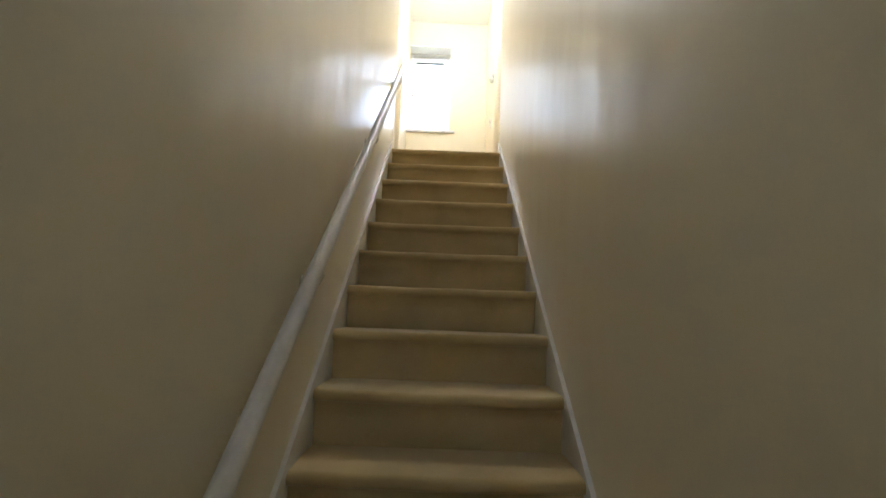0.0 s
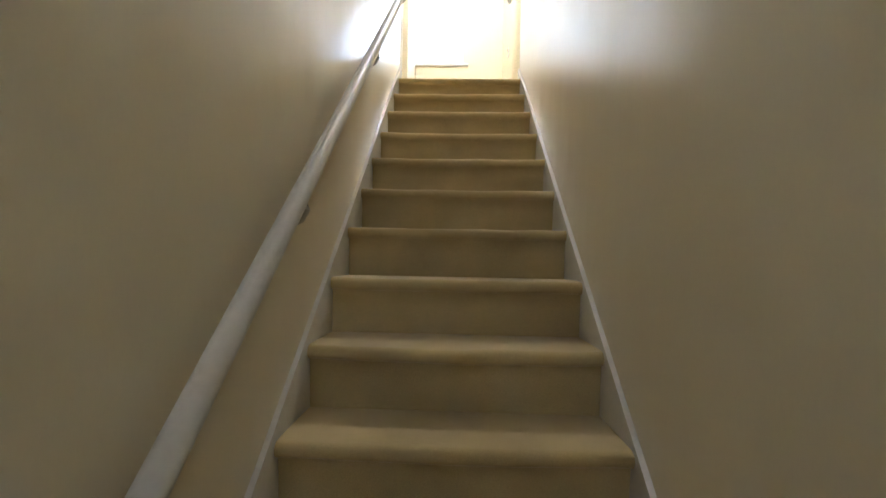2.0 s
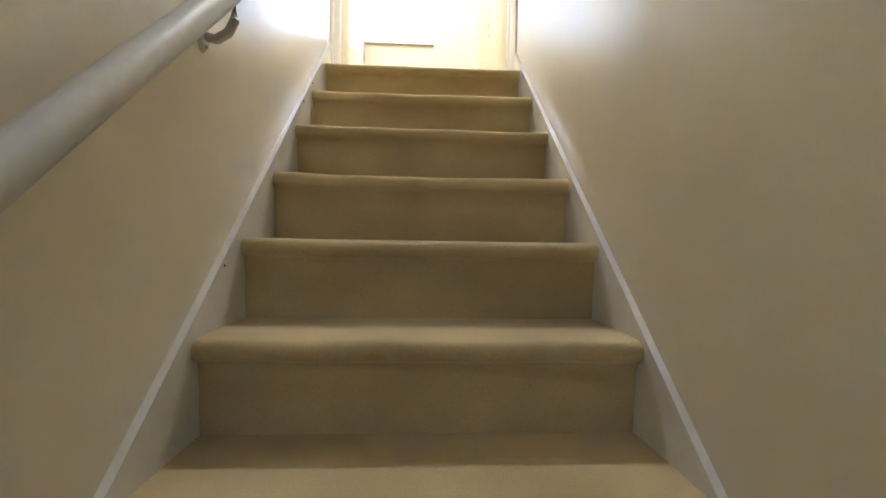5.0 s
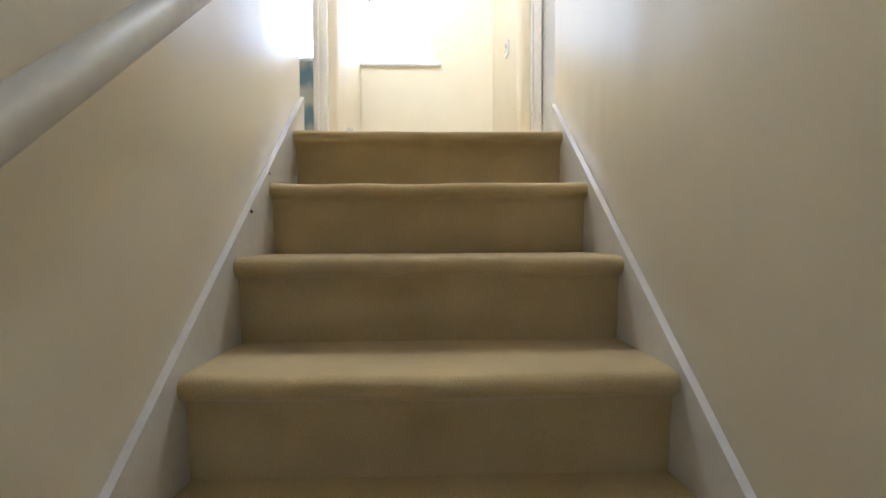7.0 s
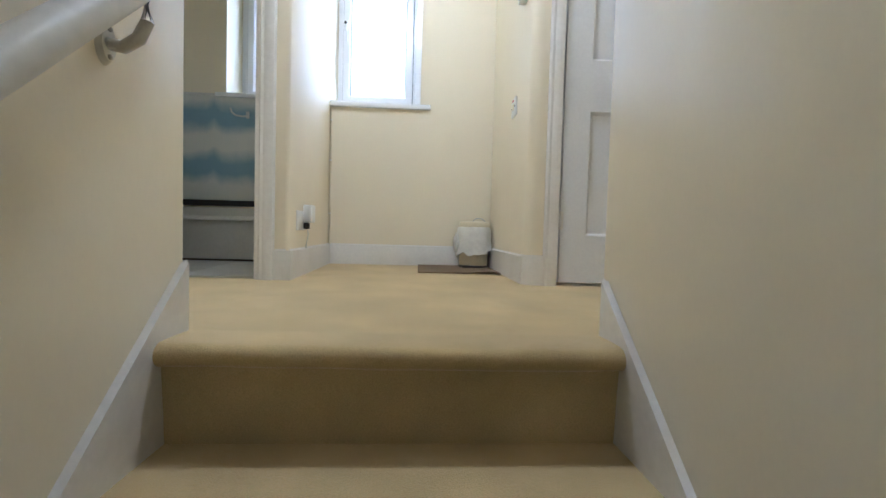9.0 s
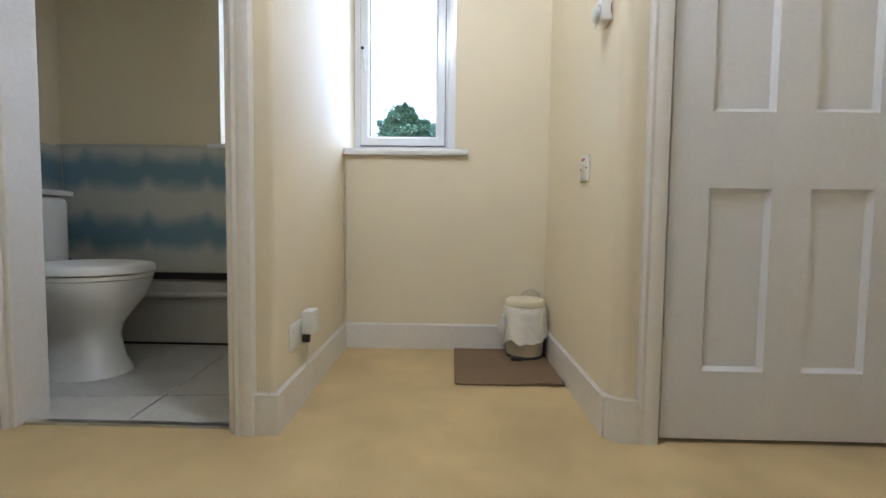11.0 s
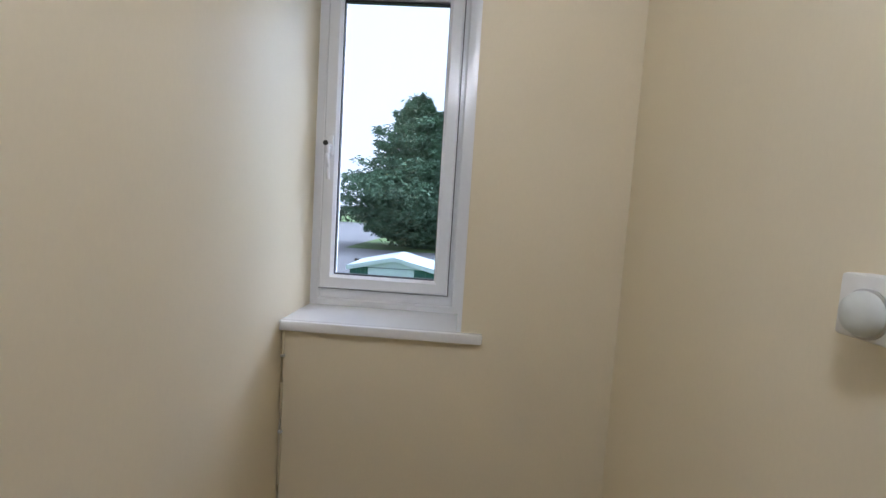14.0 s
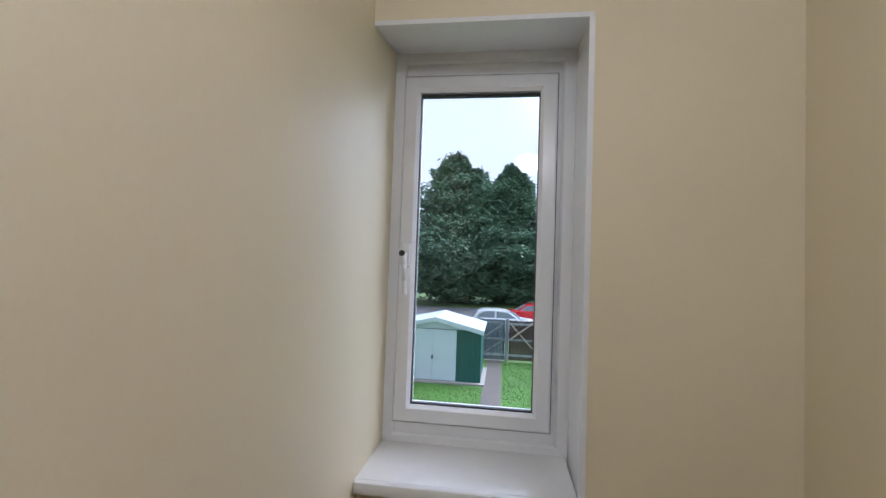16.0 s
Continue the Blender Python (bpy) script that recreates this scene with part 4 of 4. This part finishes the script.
# ---- outside ----
piece("ground", box(-400, 400, -400, 900, GROUND - 1.0, GROUND - 0.03), M_VERGE, "rough grass reaching to the horizon", "ground")
piece("road", box(-120, 60, 25.5, 43.0, GROUND - 0.06, GROUND - 0.012), M_ASPHALT, "worn grey asphalt lane and parking area", "road")
bm = box(-140, -11.5, 43.0, 120, GROUND - 0.06, GROUND - 0.014)
piece("road_far", bm, M_ASPHALT, "pale wet asphalt yard", "road")
lawn = piece("lawn", box(-8, 9, 5.0, 20.0, GROUND - 0.06, GROUND), M_GRASS, "bright green mown lawn", "lawn")
path = piece("garden_path", box(-0.32, 0.30, 3.0, 20.4, GROUND - 0.05, GROUND + 0.012, 0.004), M_PATH, "narrow brown paved garden path", "path")
bm = bmesh.new()
rnd = random.Random(11)
for i in range(22000):
    x, y = rnd.uniform(-4.5, 3.2), 11.5 + 8.3 * rnd.random()
    if -0.36 < x < 0.34 or (x < -0.25 and y > 15.6):
        continue
    h, a = rnd.uniform(0.015, 0.05), rnd.uniform(0, math.pi)
    dx, dy = 0.012 * math.cos(a), 0.012 * math.sin(a)
    ox, oy = rnd.uniform(-0.03, 0.03), rnd.uniform(-0.03, 0.03)
    bm.faces.new((bm.verts.new((x - dx, y - dy, GROUND)), bm.verts.new((x + dx, y + dy, GROUND)), bm.verts.new((x + ox, y + oy, GROUND + h))))
tagged(part("grass_blades", bm, M_BLADE), "short green grass blades on the lawn", "grass", "", "stuff")

# shed
SX0, SX1, SY0, SY1 = -3.62, -0.42, 16.0, 18.3
EAVE, APEX = -0.75, -0.38
XM = (SX0 + SX1) / 2
piece("shed_slab", box(SX0 - 0.15, SX1 + 0.15, SY0 - 0.2, SY1 + 0.15, GROUND - 0.05, GROUND + 0.06, 0.01), M_CONCRETE, "pale concrete base slab", "slab")
shed = root("garden_shed", (XM, SY0, GROUND + 0.06), "metal garden shed with white doors and roof and green walls", "shed")
ZB = GROUND + 0.06


def ribbed(x0, x1, y, z0, z1, step=0.16):
    bm = bmesh.new()
    n = max(1, round((x1 - x0) / step))
    pts = []
    for i in range(n):
        a, w = x0 + (x1 - x0) * i / n, (x1 - x0) / n
        pts += [(a, y), (a + 0.35 * w, y), (a + 0.42 * w, y + 0.012), (a + 0.85 * w, y + 0.012), (a + 0.92 * w, y)]
    pts.append((x1, y))
    pts += [(x1, y + 0.04), (x0, y + 0.04)]
    bm.free()
    return prism(pts, z0, z1)


part("front_panel", ribbed(SX0, -2.95, SY0, ZB, EAVE), M_SHED_GREEN, shed, "green ribbed steel panel")
part("front_panel", ribbed(-1.28, SX1, SY0, ZB, EAVE), M_SHED_GREEN, shed, "green ribbed steel panel")
part("side_wall", box(SX1 - 0.04, SX1, SY0 + 0.04, SY1, ZB, EAVE), M_SHED_GREEN, shed, "green steel wall")
part("side_wall", box(SX0, SX0 + 0.04, SY0 + 0.04, SY1, ZB, EAVE), M_SHED_GREEN, shed, "green steel wall")
part("back_wall", box(SX0 + 0.04, SX1 - 0.04, SY1 - 0.04, SY1, ZB, EAVE), M_SHED_GREEN, shed, "green steel wall")
part("gable", prism([(SX0, EAVE), (SX1, EAVE), (XM, APEX - 0.03)], SY0 + 0.002, SY0 + 0.03, "y"), M_SHED_WHITE, shed, "white gable")
for x0, x1, hx in ((-2.95, -2.118, -2.16), (-2.112, -1.28, -2.07)):
    d = part("shed_door", box(x0, x1, SY0 - 0.022, SY0 + 0.02, ZB + 0.02, EAVE - 0.02, 0.006), M_SHED_WHITE, shed, "white steel door")
part("shed_handle", box(-2.15, -2.09, SY0 - 0.045, SY0 - 0.02, -1.80, -1.66, 0.01), M_BLACK, shed, "black door handle")
for sx in (-1, 1):
    ex = SX0 - 0.10 if sx < 0 else SX1 + 0.10
    ez = EAVE - 0.02
    part("roof_slope", prism([(XM, APEX), (ex, ez), (ex, ez + 0.05), (XM, APEX + 0.05)], SY0 - 0.14, SY1 + 0.1, "y"), M_SHED_WHITE, shed, "white steel roof slope")
    part("fascia", prism([(XM, APEX - 0.09), (ex, ez - 0.11), (ex, ez + 0.052), (XM, APEX + 0.055)], SY0 - 0.165, SY0 - 0.142, "y"), M_SHED_WHITE, shed, "white fascia")

# trolley and dark bin beside the shed doors
tr = root("garden_trolley", (-3.1, 15.6, GROUND + 0.06), "white metal garden trolley with a red box", "trolley")
for x in (-3.32, -2.92):
    part("side_frame", tube([(x, 15.75, ZB), (x, 15.72, -1.6), (x + 0.05 * (1 if x < -3.1 else -1), 15.7, -1.42), (x + 0.12 * (1 if x < -3.1 else -1), 15.7, -1.38)], 0.018, 8), M_SHED_WHITE, tr, smooth=60)
for z in (-1.75, -2.0, -2.3):
    part("shelf", box(-3.32, -2.92, 15.62, 15.82, z, z + 0.02, 0.004), M_SHED_WHITE, tr)
tagged(part("red_box", box(-3.12, -2.86, 15.6, 15.8, -1.979, -1.83, 0.02), M_CAR_RED), "small red plastic box on a trolley", "box")
bm = loft([[(x, y, z) for x, y in ((-3.85 + i, 15.5 + i), (-3.40 - i, 15.5 + i), (-3.40 - i, 15.9 - i), (-3.85 + i, 15.9 - i))] for i, z in ((0.05, GROUND), (0.0, GROUND + 0.9), (-0.02, GROUND + 0.93), (0.04, GROUND + 0.98))])
tagged(part("dark_bin", bm, M_BLACK), "dark plastic garden bin beside the shed", "bin")

# gate and fence
GY = 20.1


def gate(name, x0, x1, z0, z1, mat, brace, label):
    g = root(name, ((x0 + x1) / 2, GY, z0), label, "gate" if name == "wooden_gate" else "fence")
    n = round((x1 - x0) / 0.12)
    for i in range(n):
        a = x0 + (x1 - x0) * i / n
        part("board", box(a + 0.003, a + (x1 - x0) / n - 0.003, GY, GY + 0.022, z0 + 0.05, z1 - 0.02 * (i % 2)), mat, g)
    for z in (z0 + 0.22, (z0 + z1) / 2, z1 - 0.2):
        part("rail", box(x0, x1, GY - 0.035, GY - 0.001, z, z + 0.09, 0.005), brace, g)
    if name == "wooden_gate":
        zs = [(z0 + 0.30, (z0 + z1) / 2), ((z0 + z1) / 2 + 0.09, z1 - 0.2)]
        for a, b in zs:
            part("brace", prism([(x0 + 0.04, a), (x0 + 0.16, a), (x1 - 0.04, b), (x1 - 0.16, b)], GY - 0.034, GY - 0.002, "y"), brace, g)
    else:
        part("brace", tube([(x0 + 0.05, GY - 0.05, z1 - 0.15), (x1 - 0.05, GY - 0.05, z0 + 0.5)], 0.03, 6), M_ROPE, g, "pale diagonal brace")
        part("brace", tube([(x0 + 0.05, GY - 0.06, z0 + 0.95), (x1 - 0.1, GY - 0.06, z1 - 0.05)], 0.035, 6), M_ROPE, g, "pale diagonal brace")
    return g


gate("wooden_gate", -0.60, 0.42, GROUND, -0.80, M_WOOD_DARK, M_WOOD_GREY, "weathered blue-grey wooden garden gate with braces")
gate("fence_panel", 0.60, 1.75, GROUND, -0.82, M_WOOD_BROWN, M_WOOD_GREY, "dark brown wooden fence panel with crossed braces")
gate("fence_panel", 1.85, 3.6, GROUND, -0.85, M_WOOD_BROWN, M_WOOD_GREY, "dark brown wooden fence panel beside the garden")
gate("fence_panel", -4.5, -0.78, GROUND, -0.95, M_WOOD_BROWN, M_WOOD_GREY, "dark brown wooden fence panel behind the shed")
for x in (-0.69, 0.51, 1.80):
    tagged(part("gate_post", box(x - 0.075, x + 0.075, GY - 0.06, GY + 0.09, GROUND, -0.74, 0.012), M_WOOD_GREY), "square grey weathered gate post", "post", "posts of the garden fence")


# cars
def car(name, x, y, mat, label, ln=4.0, flip=1):
    """A parked hatchback, its side towards the house."""
    cr = root(name, (x, y, GROUND), label, "car")
    w = 1.7
    z = GROUND

    def prof(pts, y0, y1, bev):
        bm = prism([(x + flip * a * ln, z + b) for a, b in pts], y0, y1, "y")
        bmesh.ops.bevel(bm, geom=bm.edges[:], offset=bev, segments=3, affect="EDGES")
        return bm
    lower = [(-0.5, 0.30), (-0.5, 0.62), (-0.46, 0.86), (-0.22, 0.98), (0.30, 0.99), (0.48, 0.92), (0.5, 0.6), (0.5, 0.28), (0.3, 0.2), (-0.3, 0.2)]
    upper = [(-0.27, 0.93), (-0.10, 1.36), (0.0, 1.45), (0.22, 1.47), (0.38, 1.40), (0.47, 0.93)]
    part("body", prof(lower, y, y + w, 0.05), mat, cr, smooth=50)
    cab = part("cabin", prof(upper, y + 0.14, y + w - 0.14, 0.06), mat, cr, smooth=50)
    for yy in (y + 0.132, y + w - 0.148):
        for pts in ([(-0.20, 0.98), (-0.075, 1.33), (0.10, 1.38), (0.10, 0.98)], [(0.13, 0.98), (0.13, 1.38), (0.27, 1.38), (0.36, 1.20), (0.40, 0.98)]):
            part("side_window", prism([(x + flip * a * ln, z + b) for a, b in pts], yy, yy + 0.016, "y"), M_CAR_GLASS, cab, "side window with sky reflection in its colour")
    for p in ([(-0.262, 0.97), (-0.105, 1.36), (-0.112, 1.37), (-0.272, 0.98)], [(0.395, 1.36), (0.462, 1.0), (0.472, 1.01), (0.405, 1.37)]):
        part("windscreen", prism([(x + flip * a * ln, z + b) for a, b in p], y + 0.25, y + w - 0.25, "y"), M_CAR_GLASS, cab, "windscreen with sky reflection in its colour")
    for a in (-0.32, 0.31):
        for yy in (y - 0.01, y + w - 0.19):
            bm = bmesh.new()
            bmesh.ops.create_cone(bm, cap_ends=True, segments=24, radius1=0.31, radius2=0.31, depth=0.2)
            bmesh.ops.rotate(bm, verts=bm.verts, matrix=Matrix.Rotation(radians(90), 3, "X"))
            bmesh.ops.translate(bm, verts=bm.verts, vec=(x + flip * a * ln, yy + 0.1, z + 0.31))
            wh = part("wheel", bm, M_TYRE, cr, "black tyre", smooth=40)
            bm = bmesh.new()
            bmesh.ops.create_cone(bm, cap_ends=True, segments=20, radius1=0.2, radius2=0.19, depth=0.212)
            bmesh.ops.rotate(bm, verts=bm.verts, matrix=Matrix.Rotation(radians(90), 3, "X"))
            bmesh.ops.translate(bm, verts=bm.verts, vec=(x + flip * a * ln, yy + 0.1, z + 0.31))
            part("rim", bm, M_STEEL, wh, "alloy rim", smooth=40)


car("white_car", 0.35, 27.3, M_CAR_WHITE, "white hatchback parked beyond the garden gate", flip=-1)
car("red_car", 2.35, 32.6, M_CAR_RED, "bright red hatchback parked on the lane")


# conifers
def conifer(name, x, y, height, radius, seed, label, sprays=15000, skirt=0.9):
    rnd = random.Random(seed)
    t = root(name, (x, y, GROUND), label, "tree")
    trunk = tube([(x + 0.1 * math.sin(i), y + 0.1 * math.cos(i * 1.7), GROUND - 0.05 + height * 0.93 * i / 8) for i in range(9)], 0.42, 10, taper=0.03)
    for i in range(46):
        zz = GROUND + height * (0.09 + 0.83 * i / 46)
        a = i * 2.4
        f = ((zz - GROUND) / height)
        r = radius * 0.8 * min(1, (1 - f) ** 0.62 * 1.12)
        tube([(x, y, zz), (x + 0.55 * r * math.cos(a), y + 0.55 * r * math.sin(a), zz + 0.25 * r * 0.3), (x + r * math.cos(a), y + r * math.sin(a), zz + 0.05 * r)], 0.09 * (1.1 - f), 5, bm=trunk, taper=0.015)
    part("trunk", trunk, M_BARK, t, "dark trunk and limbs", smooth=60)
    vs, fs = [], []
    boughs = []
    for i in range(135):
        f = (i / 135) ** 1.05
        a = i * 2.39996 + rnd.uniform(-0.3, 0.3)
        r = radius * min(1.0, 1.2 * (1 - f) ** 0.7) * rnd.uniform(0.68, 1.2) + 0.12
        if f * height < 2.4:
            r *= 0.88
        boughs.append((a, GROUND + 0.3 + f * (height - 0.7), r))
    per = sprays // len(boughs)
    for a, z, r in boughs:
        thin = 0.42 if 0.40 < (z - GROUND) / height < 0.85 else 1.0
        for k in range(int(per * thin)):
            u = rnd.random() ** 0.6
            spread = 0.16 + 0.30 * u
            aa = a + rnd.gauss(0, spread * 0.5)
            d = r * u
            zz = z + 0.35 * math.sin(u * 2.6) * r * 0.22 + rnd.gauss(0, 0.2 + 0.08 * r * (1 - u)) + 0.24 * d * f * u - 0.1 * u * u * r * 0.4
            p = Vector((x + d * math.cos(aa), y + d * math.sin(aa), max(zz, GROUND + 0.1)))
            out = Vector((math.cos(aa) + rnd.gauss(0, 0.7), math.sin(aa) + rnd.gauss(0, 0.7), rnd.uniform(-0.35, 0.9))).normalized()
            side = out.cross(Vector((rnd.gauss(0, 1), rnd.gauss(0, 1), rnd.gauss(0, 1)))).normalized()
            ln, wd = rnd.uniform(0.28, 0.75), rnd.uniform(0.05, 0.12)
            b = len(vs)
            vs += [p - out * ln * 0.4, p + side * wd, p + out * ln * 0.6 + Vector((0, 0, -0.08)), p - side * wd]
            fs.append((b, b + 1, b + 2, b + 3))
    me = bpy.data.meshes.new("crown")
    o = Vector((x, y, GROUND))
    me.from_pydata([tuple(v - o) for v in vs], [], fs)
    me.materials.append(M_LEAF)
    crown = new("crown", me)
    crown.parent = t
    tagged(crown, "dense dark green drooping sprays")


conifer("conifer_tree", -5.1, 48.5, 16.6, 7.7, 3, "tall dark green conifer with a broad rounded crown", 110000)
conifer("conifer_tree", 0.9, 50.5, 15.8, 6.0, 7, "tall dark green conifer with a pointed crown", 95000)
conifer("conifer_tree", 7.2, 51.0, 13.5, 6.2, 9, "dark green conifer beside the lane", 40000)


def hedge(name, x0, x1, y, h, seed, label):
    rnd = random.Random(seed)
    vs, fs = [], []
    for i in range(int((x1 - x0) * 26)):
        px = rnd.uniform(x0, x1)
        p = Vector((px, y + rnd.uniform(-2, 2), GROUND + h * (0.75 + 0.35 * noise.noise((px * 0.11, seed, 0))) * rnd.random() ** 0.7))
        s1 = Vector((rnd.gauss(0, 1), rnd.gauss(0, 0.4), rnd.gauss(0, 1))).normalized() * rnd.uniform(0.3, 0.7)
        s2 = Vector((rnd.gauss(0, 1), rnd.gauss(0, 0.4), rnd.gauss(0, 1))).normalized() * rnd.uniform(0.3, 0.7)
        b = len(vs)
        vs += [p - s1, p + s2, p + s1, p - s2]
        fs.append((b, b + 1, b + 2, b + 3))
    me = bpy.data.meshes.new(name)
    me.from_pydata([tuple(v) for v in vs], [], fs)
    me.materials.append(M_HEDGE)
    return tagged(new(name, me), label, "hedge", "", "stuff")


hedge("distant_hedge", -90, -5, 122, 5.5, 2, "low hazy row of distant trees")
